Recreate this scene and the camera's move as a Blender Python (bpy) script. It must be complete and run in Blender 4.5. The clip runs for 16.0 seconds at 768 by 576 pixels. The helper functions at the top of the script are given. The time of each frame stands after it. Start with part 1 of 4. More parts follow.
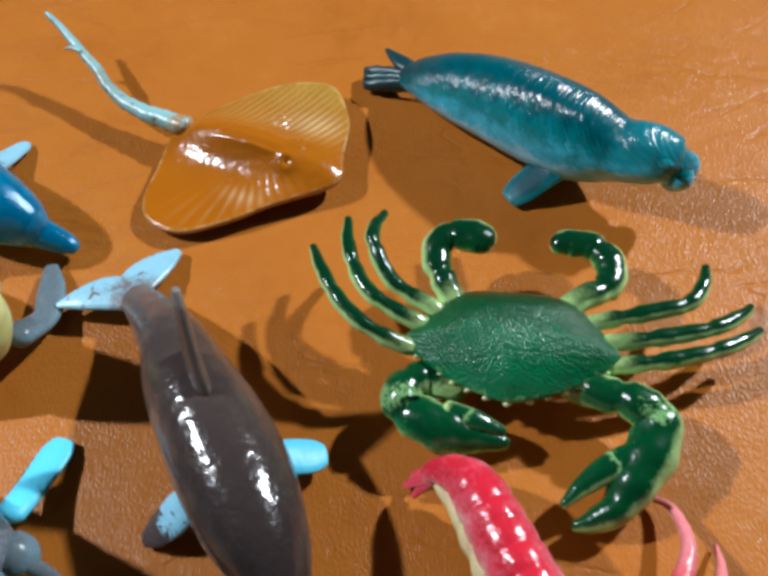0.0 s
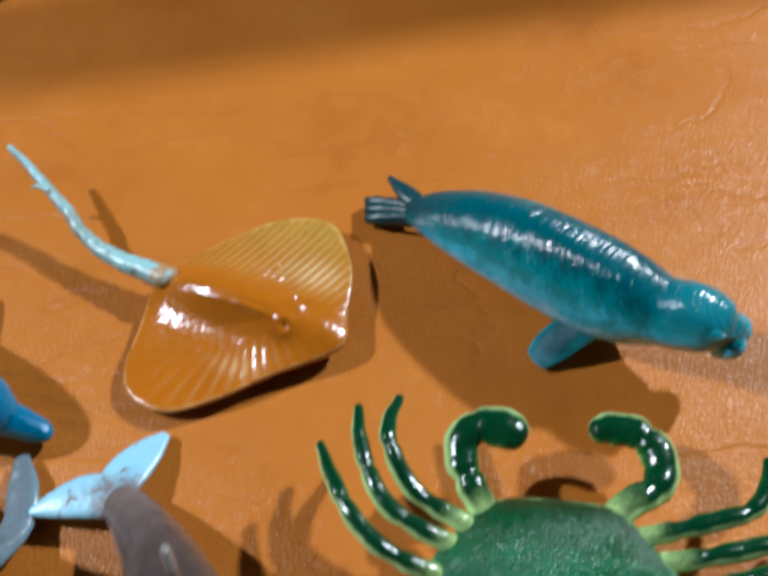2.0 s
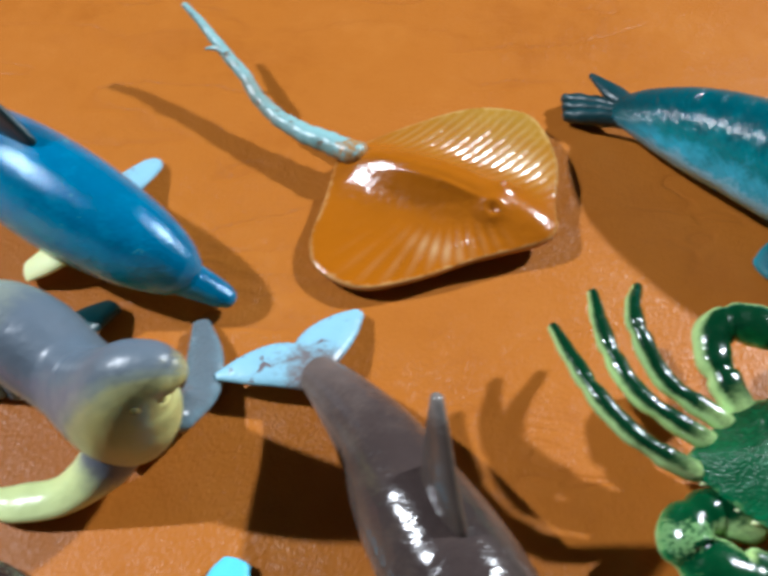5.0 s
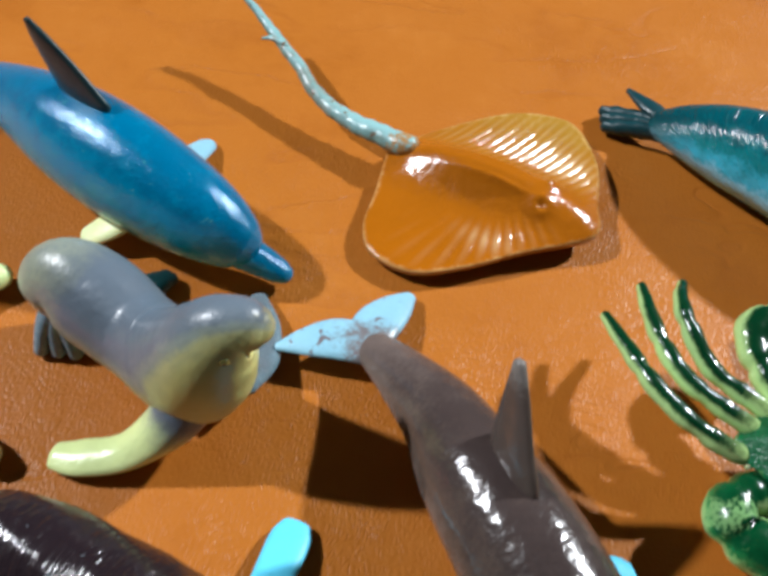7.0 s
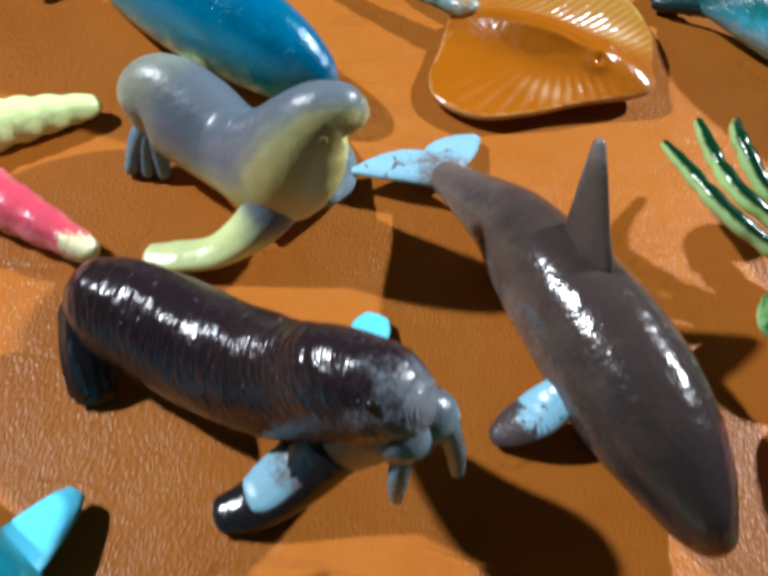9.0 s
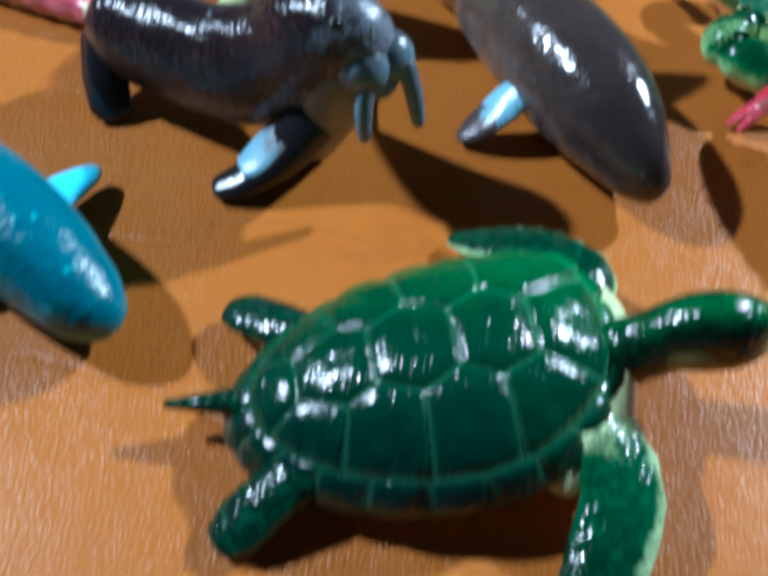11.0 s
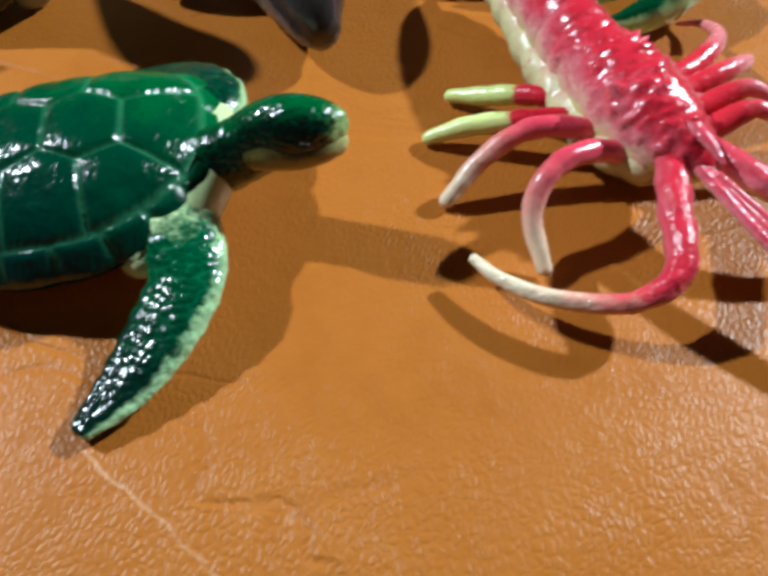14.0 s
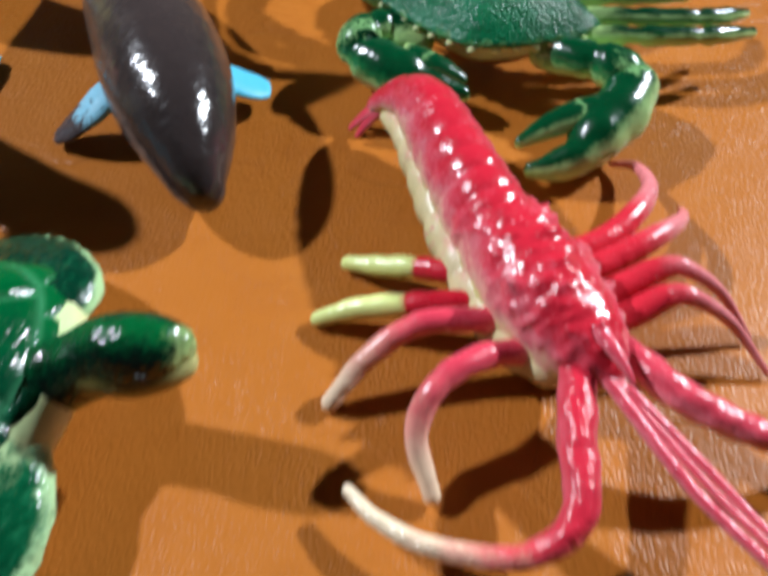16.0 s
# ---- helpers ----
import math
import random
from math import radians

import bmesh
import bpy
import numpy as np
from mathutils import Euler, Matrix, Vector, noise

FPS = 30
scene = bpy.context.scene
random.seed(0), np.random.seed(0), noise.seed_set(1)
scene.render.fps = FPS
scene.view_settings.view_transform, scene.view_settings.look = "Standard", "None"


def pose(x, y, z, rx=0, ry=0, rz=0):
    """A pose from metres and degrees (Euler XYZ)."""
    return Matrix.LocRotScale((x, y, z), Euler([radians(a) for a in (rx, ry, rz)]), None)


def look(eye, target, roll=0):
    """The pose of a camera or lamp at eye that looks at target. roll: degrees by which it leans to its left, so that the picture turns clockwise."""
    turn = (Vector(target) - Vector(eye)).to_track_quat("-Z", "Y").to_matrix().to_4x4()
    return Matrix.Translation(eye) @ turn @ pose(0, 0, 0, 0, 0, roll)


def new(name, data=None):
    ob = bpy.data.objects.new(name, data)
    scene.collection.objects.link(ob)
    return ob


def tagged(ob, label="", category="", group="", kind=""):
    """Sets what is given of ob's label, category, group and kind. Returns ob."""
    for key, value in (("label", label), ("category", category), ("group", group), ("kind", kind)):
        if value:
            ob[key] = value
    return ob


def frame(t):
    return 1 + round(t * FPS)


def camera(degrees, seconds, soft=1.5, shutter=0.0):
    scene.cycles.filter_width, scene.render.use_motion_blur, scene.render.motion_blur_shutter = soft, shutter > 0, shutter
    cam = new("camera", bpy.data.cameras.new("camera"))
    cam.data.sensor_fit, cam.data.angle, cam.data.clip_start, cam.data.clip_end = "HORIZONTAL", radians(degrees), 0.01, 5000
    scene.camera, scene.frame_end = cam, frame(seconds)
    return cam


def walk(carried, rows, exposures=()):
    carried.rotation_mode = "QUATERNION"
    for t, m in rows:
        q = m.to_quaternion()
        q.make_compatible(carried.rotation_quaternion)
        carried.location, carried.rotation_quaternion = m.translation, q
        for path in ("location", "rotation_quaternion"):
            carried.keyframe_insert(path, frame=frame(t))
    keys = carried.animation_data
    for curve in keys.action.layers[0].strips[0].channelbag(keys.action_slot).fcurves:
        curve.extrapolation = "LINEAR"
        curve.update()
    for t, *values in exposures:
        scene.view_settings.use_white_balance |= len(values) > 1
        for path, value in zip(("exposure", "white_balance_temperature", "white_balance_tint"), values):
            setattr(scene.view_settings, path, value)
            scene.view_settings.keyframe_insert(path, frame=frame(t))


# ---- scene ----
cam = camera(50.0, 16.0, soft=3.6, shutter=0.8)
S = 0.1  # the plan below is in decimetres
PATH = [
    (0, (0.125, 0.336, 1.388), (-0.008, 1.471, -0.254), -6.4),
    (0.5, (0.1, 0.423, 1.373), (-0.031, 1.541, -0.28), -6.7),
    (1, (0.081, 0.509, 1.37), (-0.043, 1.631, -0.281), -6.8),
    (1.5, (0.059, 0.595, 1.362), (-0.055, 1.712, -0.293), -6.6),
    (2, (0.076, 0.731, 1.427), (-0.026, 1.862, -0.22), -7.1),
    (2.5, (0.142, 0.772, 1.465), (0.05, 1.918, -0.172), -7.6),
    (3, (0.128, 0.82, 1.444), (0.036, 1.936, -0.213), -7.1),
    (3.5, (0.107, 0.83, 1.398), (0.038, 1.94, -0.265), -5.5),
    (4, (0.026, 0.785, 1.311), (-0.045, 1.885, -0.358), -3.9),
    (4.5, (-0.178, 0.686, 1.223), (-0.269, 1.796, -0.438), -2.9),
    (7, (-0.481, 0.515, 1.204), (-0.478, 1.709, -0.401), 5.9),
    (7.5, (-0.506, 0.448, 1.203), (-0.49, 1.638, -0.403), 6.6),
    (8, (-0.501, 0.423, 1.161), (-0.462, 1.608, -0.45), 8.4),
    (8.5, (-0.57, 0.341, 1.082), (-0.536, 1.525, -0.529), 8.4),
    (8.7, (-0.574, 0.291, 1.089), (-0.555, 1.475, -0.523), 8.0),
    (10.8, (-0.396, -0.213, 0.932), (-0.505, 1.056, -0.61), 1.7),
    (11, (-0.406, -0.276, 0.899), (-0.521, 0.981, -0.652), 1.4),
    (11.5, (-0.404, -0.4, 0.859), (-0.514, 0.791, -0.744), 1.5),
    (12, (-0.345, -0.446, 0.862), (-0.445, 0.732, -0.751), 1.4),
    (12.5, (-0.203, -0.438, 0.845), (-0.252, 0.775, -0.744), 4.0),
    (13, (-0.056, -0.446, 0.831), (-0.116, 0.772, -0.754), 4.0),
    (13.5, (0.015, -0.434, 0.825), (-0.061, 0.779, -0.763), 4.0),
    (14, (0.104, -0.427, 0.832), (0.001, 0.79, -0.752), 3.4),
    (14.5, (0.171, -0.388, 0.855), (0.03, 0.809, -0.741), 1.8),
    (15, (0.226, -0.342, 0.856), (0.072, 0.859, -0.736), 1.1),
    (15.5, (0.247, -0.28, 0.886), (0.099, 0.931, -0.699), 1.1),
    (16, (0.231, -0.134, 0.882), (0.099, 1.102, -0.685), 1.9),
]
walk(cam, [(t, look(Vector(eye) * S, Vector(target) * S, roll)) for t, eye, target, roll in PATH],
     [(0, -0.16, 6050, 9), (3, -0.12, 5800, 9), (4.7, -0.05, 5950, 10), (7, 0.0, 6300, 11), (8.7, 0.05, 6200, 11), (10.8, 0.08, 5050, 4), (12, 0.08, 4950, -1), (14.5, 0.04, 5850, 0), (16, 0.05, 6000, 10)])

# ---- light: two small lamps high in a dim room ----
CENTRE = Vector((-0.2, 0.9, 0.0))


def lamp(name, way, metres, watts, colour, size):
    data = bpy.data.lights.new(name, "AREA")
    data.shape, data.size, data.energy, data.color = "DISK", size, watts, colour
    ob = new(name, data)
    at = CENTRE * S + Vector(way).normalized() * metres
    ob.matrix_world = look(at, CENTRE * S)
    return ob


lamp("lamp_left", (-1.04, 0.23, 1.0), 1.35, 21.5, (0.95, 0.98, 1.0), 0.05)
lamp("lamp_right", (1.1, 0.8, 1.0), 1.35, 26.0, (0.96, 1.0, 1.0), 0.05)
world = bpy.data.worlds.new("room_dusk")
scene.world = world
world.use_nodes = True
world.node_tree.nodes["Background"].inputs[0].default_value = (0.8, 0.85, 1.0, 1)
world.node_tree.nodes["Background"].inputs[1].default_value = 0.008


# ---- materials ----
def srgb(text):
    """A linear colour from a hex text."""
    out = []
    for n in (0, 2, 4):
        c = int(text[n:n + 2], 16) / 255
        out.append(c / 12.92 if c <= 0.04045 else ((c + 0.055) / 1.055) ** 2.4)
    return (*out, 1.0)


class Nodes:
    """Short hand for one material's node tree."""

    def __init__(self, name):
        self.mat = bpy.data.materials.new(name)
        self.mat.use_nodes = True
        self.tree = self.mat.node_tree
        self.bsdf = self.tree.nodes["Principled BSDF"]
        self.coord = self.tree.nodes.new("ShaderNodeTexCoord")

    def put(self, kind, **inputs):
        node = self.tree.nodes.new(kind)
        for key, value in inputs.items():
            self.join(value, node.inputs[key.replace("_", " ")])
        return node

    def join(self, value, socket):
        if isinstance(value, bpy.types.NodeSocket):
            self.tree.links.new(value, socket)
        else:
            socket.default_value = value

    def noise(self, scale, detail=3.0, rough=0.55, distort=0.0, vector=None):
        return self.put("ShaderNodeTexNoise", Vector=vector or self.coord.outputs["Object"], Scale=scale, Detail=detail,
                        Roughness=rough, Distortion=distort).outputs["Fac"]

    def math(self, kind, a, b=0.0, clamp=False):
        node = self.tree.nodes.new("ShaderNodeMath")
        node.operation, node.use_clamp = kind, clamp
        self.join(a, node.inputs[0])
        self.join(b, node.inputs[1])
        return node.outputs[0]

    def ramp(self, fac, stops, smooth=True):
        node = self.tree.nodes.new("ShaderNodeValToRGB")
        node.color_ramp.interpolation = "EASE" if smooth else "LINEAR"
        while len(node.color_ramp.elements) < len(stops):
            node.color_ramp.elements.new(0.5)
        for e, (at, colour) in zip(node.color_ramp.elements, stops):
            e.position = at
            e.color = srgb(colour) if isinstance(colour, str) else (colour, colour, colour, 1)
        self.join(fac, node.inputs[0])
        return node.outputs[0]

    def mix(self, fac, a, b, kind="MIX"):
        node = self.tree.nodes.new("ShaderNodeMix")
        node.data_type, node.blend_type = "RGBA", kind
        self.join(fac, node.inputs[0])
        for value, socket in ((a, node.inputs[6]), (b, node.inputs[7])):
            self.join(srgb(value) if isinstance(value, str) else value, socket)
        return node.outputs[2]

    def attr(self, name):
        node = self.tree.nodes.new("ShaderNodeAttribute")
        node.attribute_name = name
        return node.outputs["Fac"]

    def bump(self, height, strength, metres, normal=None):
        node = self.put("ShaderNodeBump", Height=height, Strength=strength, Distance=metres)
        if normal:
            self.join(normal, node.inputs["Normal"])
        return node.outputs[0]


def paint(name, across, along=(), rough=0.3, grain=(900.0, 0.00012), jitter=0.22, flakes=None, groove=None, sheen=0.5, milky=0.0, rimmed=None, metal=0.0, cells=None, strokes=None, brush=None):
    """Sprayed paint on soft plastic. across: ramp from belly to back; along: (ramp of cover, colour) pairs from root to tip;
    flakes: (colour, share) of a coat that has worn off; groove: colour left in the mould lines."""
    n = Nodes(name)
    wob = n.math("MULTIPLY", n.math("SUBTRACT", n.noise(260.0, 4.0), 0.5), jitter * 2)
    fine = n.math("MULTIPLY", n.math("SUBTRACT", n.noise(1500.0, 2.0), 0.5), jitter)
    wob = n.math("ADD", wob, fine)
    colour = n.ramp(n.math("ADD", n.attr("v"), wob, True), across)
    if cells:
        seen = n.put("ShaderNodeTexVoronoi", Vector=n.coord.outputs["Object"], Scale=cells[0])
        colour = n.mix(n.ramp(seen.outputs["Distance"], [(0.45, 0.0), (0.85, cells[3])]), colour, cells[2])
    for cover, other in along:
        colour = n.mix(n.ramp(n.math("ADD", n.attr("u"), n.math("MULTIPLY", wob, 0.6), True), cover), colour, other)
    if rimmed:
        colour = n.mix(n.ramp(n.math("ADD", n.attr("w"), n.math("MULTIPLY", wob, 0.7), True), rimmed[0]), colour, rimmed[1])
    if groove:
        colour = n.mix(n.attr("groove"), colour, groove)
    if flakes:
        worn = n.ramp(n.noise(420.0, 5.0, 0.65, 0.4), [(0.69 - 0.38 * flakes[1] - 0.012, 0.0), (0.69 - 0.38 * flakes[1] + 0.012, 1.0)], False)
        colour = n.mix(worn, colour, flakes[0])
    tone = n.math("ADD", 0.86, n.math("MULTIPLY", n.noise(120.0, 3.0), 0.28))
    colour = n.mix(1.0, colour, n.put("ShaderNodeCombineColor", Red=tone, Green=tone, Blue=tone).outputs[0], "MULTIPLY")
    n.join(colour, n.bsdf.inputs["Base Color"])
    n.join(n.math("ADD", rough - 0.06, n.math("MULTIPLY", n.noise(700.0, 3.0), 0.14)), n.bsdf.inputs["Roughness"])
    n.bsdf.inputs["Specular IOR Level"].default_value = sheen
    n.bsdf.inputs["Metallic"].default_value = metal
    if milky:
        n.bsdf.inputs["Subsurface Weight"].default_value = milky
        n.bsdf.inputs["Subsurface Radius"].default_value = (0.0015, 0.001, 0.0006)
    relief = n.math("ADD", n.noise(grain[0], 3.0), n.math("MULTIPLY", n.noise(grain[0] * 0.3, 2.0), 1.2))
    normal = n.bump(relief, 0.9, grain[1])
    if cells:
        mesh = n.put("ShaderNodeTexVoronoi", Vector=n.coord.outputs["Object"], Scale=cells[0])
        normal = n.bump(n.math("SUBTRACT", 1.0, mesh.outputs["Distance"]), 1.0, cells[1], normal)
    if strokes:
        lie = n.put("ShaderNodeCombineXYZ", X=n.math("MULTIPLY", n.math("ADD", n.attr("u"), n.math("MULTIPLY", n.attr("v"), strokes[3])), strokes[0]), Y=n.math("MULTIPLY", n.attr("v"), strokes[1]), Z=n.attr("w"))
        normal = n.bump(n.noise(1.0, 2.0, 0.5, 0.3, lie.outputs[0]), 1.0, strokes[2], normal)
    if brush:
        way = n.put("ShaderNodeMapping", Vector=n.coord.outputs["Object"])
        way.inputs["Rotation"].default_value = (0, 0, brush[3])
        way.inputs["Scale"].default_value = (brush[0], brush[1], brush[1])
        normal = n.bump(n.noise(1.0, 2.0, 0.5, 0.2, way.outputs[0]), 1.0, brush[2], normal)
    n.join(normal, n.bsdf.inputs["Normal"])
    return n.mat


def leather(name):
    n = Nodes(name)
    place = n.coord.outputs["Object"]
    warp = n.put("ShaderNodeTexNoise", Vector=place, Scale=120.0, Detail=3.0)
    bent = n.put("ShaderNodeVectorMath")
    bent.operation = "MULTIPLY_ADD"
    n.join(warp.outputs["Color"], bent.inputs[0])
    bent.inputs[1].default_value = (0.004, 0.004, 0.004)
    n.join(place, bent.inputs[2])
    turned = n.put("ShaderNodeMapping", Vector=bent.outputs[0])
    turned.inputs["Rotation"].default_value = (0, 0, 0.6)
    turned.inputs["Scale"].default_value = (1.0, 0.5, 1.0)
    cells = n.put("ShaderNodeTexVoronoi", Vector=turned.outputs[0], Scale=1350.0)
    cells.feature = "DISTANCE_TO_EDGE"
    pebble = n.ramp(cells.outputs["Distance"], [(0.0, 0.0), (0.3, 1.0)])
    fine = n.noise(2600.0, 3.0)
    streak = n.put("ShaderNodeMapping", Vector=bent.outputs[0])
    streak.inputs["Rotation"].default_value = (0, 0, 0.75)
    streak.inputs["Scale"].default_value = (0.5, 1.3, 1.0)
    line = n.math("ABSOLUTE", n.math("SUBTRACT", n.noise(34.0, 2.5, 0.5, 0.7, streak.outputs[0]), 0.5))
    here = n.ramp(n.noise(17.0, 2.0), [(0.44, 0.0), (0.58, 1.0)])
    fold = n.math("MULTIPLY", n.math("SUBTRACT", 1.0, n.ramp(line, [(0.0, 0.0), (0.028, 1.0)])), here)
    patch = n.ramp(n.noise(22.0, 3.0), [(0.36, 0.4), (0.66, 1.0)])
    relief = n.math("ADD", n.math("MULTIPLY", n.math("MULTIPLY", pebble, patch), 0.5), n.math("MULTIPLY", fine, 0.22))
    relief = n.math("SUBTRACT", n.math("ADD", relief, n.math("MULTIPLY", n.noise(260.0, 3.0), 0.8)), n.math("MULTIPLY", fold, 1.1))
    base = n.ramp(n.math("ADD", n.math("MULTIPLY", n.noise(26.0, 5.0, 0.6), 0.8), n.math("MULTIPLY", n.noise(240.0, 3.0), 0.2)),
                  [(0.3, "9A581B"), (0.5, "A46121"), (0.72, "AB6929")])
    base = n.mix(n.math("MULTIPLY", fold, 0.12), base, "8A4A1E")
    # one long pale scratch across the seat
    spot = n.put("ShaderNodeSeparateXYZ", Vector=bent.outputs[0])
    along = n.math("ADD", n.math("MULTIPLY", n.math("ADD", spot.outputs[0], 0.0247), 0.855), n.math("MULTIPLY", n.math("ADD", spot.outputs[1], 0.0028), -0.518))
    off = n.math("ABSOLUTE", n.math("ADD", n.math("MULTIPLY", n.math("ADD", spot.outputs[0], 0.0247), 0.518), n.math("MULTIPLY", n.math("ADD", spot.outputs[1], 0.0028), 0.855)))
    run = n.ramp(n.math("MULTIPLY", along, 30.0), [(0.0, 0.0), (0.08, 1.0), (0.7, 0.8), (0.9, 0.0)])
    scratch = n.math("MULTIPLY", n.math("SUBTRACT", 1.0, n.ramp(n.math("MULTIPLY", off, 1000.0), [(0.05, 0.0), (0.4, 1.0)])), run)
    scratch = n.math("MULTIPLY", scratch, n.ramp(n.noise(420.0, 2.0), [(0.35, 0.2), (0.6, 1.0)]))
    base = n.mix(n.math("MULTIPLY", scratch, 0.4), base, "D2AE8A")
    specks = n.ramp(n.noise(330.0, 1.0), [(0.0, 1.0), (0.155, 1.0), (0.17, 0.0), (1.0, 0.0)], False)
    base = n.mix(n.math("MULTIPLY", specks, 0.7), base, "3A1C0A")
    n.join(base, n.bsdf.inputs["Base Color"])
    n.join(n.math("ADD", 0.29, n.math("MULTIPLY", n.noise(60.0, 4.0), 0.18)), n.bsdf.inputs["Roughness"])
    n.bsdf.inputs["Specular IOR Level"].default_value = 0.2
    n.join(n.bump(relief, 0.85, 0.00015), n.bsdf.inputs["Normal"])
    return n.mat


def plaster(name, colour):
    n = Nodes(name)
    n.join(n.ramp(n.noise(6.0, 5.0), [(0.3, colour), (0.7, colour)]), n.bsdf.inputs["Base Color"])
    n.bsdf.inputs["Roughness"].default_value = 0.9
    n.join(n.bump(n.noise(120.0), 0.3, 0.001), n.bsdf.inputs["Normal"])
    return n.mat


TAN = leather("tan_leather")
WALL = plaster("grey_plaster", "6A665E")
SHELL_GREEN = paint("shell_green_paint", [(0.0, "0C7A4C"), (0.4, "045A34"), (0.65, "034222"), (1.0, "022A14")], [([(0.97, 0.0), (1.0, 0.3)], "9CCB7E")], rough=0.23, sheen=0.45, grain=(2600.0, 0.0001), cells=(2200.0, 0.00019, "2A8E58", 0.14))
CREAM = paint("cream_plastic", [(0.0, "D8E6A6"), (1.0, "E2EBB4")], rough=0.35, milky=0.2)
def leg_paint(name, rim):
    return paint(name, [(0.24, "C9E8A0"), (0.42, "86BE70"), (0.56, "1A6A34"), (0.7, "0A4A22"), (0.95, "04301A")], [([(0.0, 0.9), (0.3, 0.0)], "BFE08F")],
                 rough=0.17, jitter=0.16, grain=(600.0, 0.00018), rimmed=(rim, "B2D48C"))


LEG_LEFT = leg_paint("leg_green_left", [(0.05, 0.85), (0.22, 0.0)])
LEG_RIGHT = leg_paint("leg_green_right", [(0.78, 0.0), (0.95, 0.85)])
CLAW = paint("claw_green_paint", [(0.28, "C9E8A0"), (0.46, "8CC47A"), (0.6, "1E7440"), (0.76, "064A28"), (1.0, "033A1E")], [([(0.0, 0.85), (0.16, 0.0)], "BFE08F"), ([(0.36, 0.0), (0.4, 0.5), (0.44, 0.0)], "9CCF86")],
             rough=0.2, jitter=0.2, grain=(600.0, 0.00018), rimmed=([(0.05, 0.7), (0.24, 0.0)], "B2D48C"))
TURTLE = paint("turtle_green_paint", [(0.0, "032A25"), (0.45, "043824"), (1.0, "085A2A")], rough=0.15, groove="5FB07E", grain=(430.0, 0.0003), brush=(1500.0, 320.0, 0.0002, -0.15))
SKIN = paint("turtle_skin_paint", [(0.3, "CFE2A8"), (0.44, "7CBE94"), (0.56, "12603A"), (0.95, "0A4A2C")],
             [([(0.16, 0.95), (0.3, 0.0)], "C2D8A0"), ([(0.4, 0.0), (0.8, 0.92)], "021612")], rough=0.15, grain=(900.0, 0.00012), jitter=0.25, sheen=0.4,
             rimmed=([(0.02, 0.9), (0.2, 0.0)], "B4D8A0"), cells=(1000.0, 0.0002, "2F8458", 0.3))
SKIN_FAR = paint("turtle_far_skin_paint", [(0.16, "C4E2A8"), (0.3, "6CAE84"), (0.42, "0C4A30"), (0.95, "05301F")],
                 [([(0.05, 0.9), (0.18, 0.0)], "B0DCA0")], rough=0.17, grain=(900.0, 0.0001), jitter=0.1,
                 rimmed=([(0.02, 0.9), (0.12, 0.0), (0.9, 0.0), (0.98, 0.85)], "BDE6A8"), cells=(850.0, 0.00014, "1F6A44", 0.25))
SKIN_REAR = paint("turtle_rear_skin_paint", [(0.14, "B4D29C"), (0.26, "3C7E58"), (0.38, "0A402A"), (0.95, "04281C")], [([(0.03, 0.6), (0.12, 0.0)], "8CBE8A")], rough=0.16, grain=(900.0, 0.0001), jitter=0.14,
                  cells=(850.0, 0.00014, "1F6A44", 0.25))
HEAD = paint("turtle_head_paint", [(0.2, "8A8A4A"), (0.34, "12281A"), (0.46, "03100D"), (0.86, "031A12"), (0.95, "063A1E"), (1.0, "0A5026")],
             [([(0.06, 1.0), (0.16, 0.0)], "CFE0A8"), ([(0.9, 0.0), (0.98, 0.85)], "A4BE78")], rough=0.14, grain=(500.0, 0.0002), jitter=0.12,
             cells=(1100.0, 0.00016, "146034", 0.2))
JAW = paint("turtle_jaw_paint", [(0.0, "B8A868"), (0.5, "8A7840"), (0.8, "4E4A24"), (1.0, "2E3418")], [([(0.7, 0.0), (1.0, 0.8)], "C2C07E")], rough=0.2, jitter=0.3)
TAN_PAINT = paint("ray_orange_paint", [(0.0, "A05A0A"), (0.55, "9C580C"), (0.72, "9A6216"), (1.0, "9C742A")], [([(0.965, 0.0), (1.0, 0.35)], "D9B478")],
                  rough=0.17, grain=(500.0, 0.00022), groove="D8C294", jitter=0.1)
PALE = paint("pale_cyan_paint", [(0.3, "6F8A86"), (0.6, "8FB4B4"), (1.0, "9CCAD0")], [([(0.3, 0.0), (0.5, 0.6), (0.7, 0.0)], "8C8474")], rough=0.3, flakes=("857A68", 0.12), jitter=0.4)
SKY = paint("sky_blue_paint", [(0.0, "6E9CB0"), (1.0, "86B6CA")], [([(0.1, 0.95), (0.46, 0.0)], "6A5E5C")], rough=0.33, flakes=("6A6064", 0.13), jitter=0.6)
FIN = paint("chipped_fin_paint", [(0.0, "6FA4BC"), (1.0, "8CC4DC")], [([(0.5, 0.0), (0.62, 1.0)], "453B3D"), ([(0.0, 0.9), (0.2, 0.0)], "4A4042")], rough=0.25, flakes=("4A4042", 0.1), jitter=0.5)
CYAN = paint("cyan_paint", [(0.0, "4EB4D0"), (1.0, "5CC6E6")], rough=0.4, sheen=0.3)
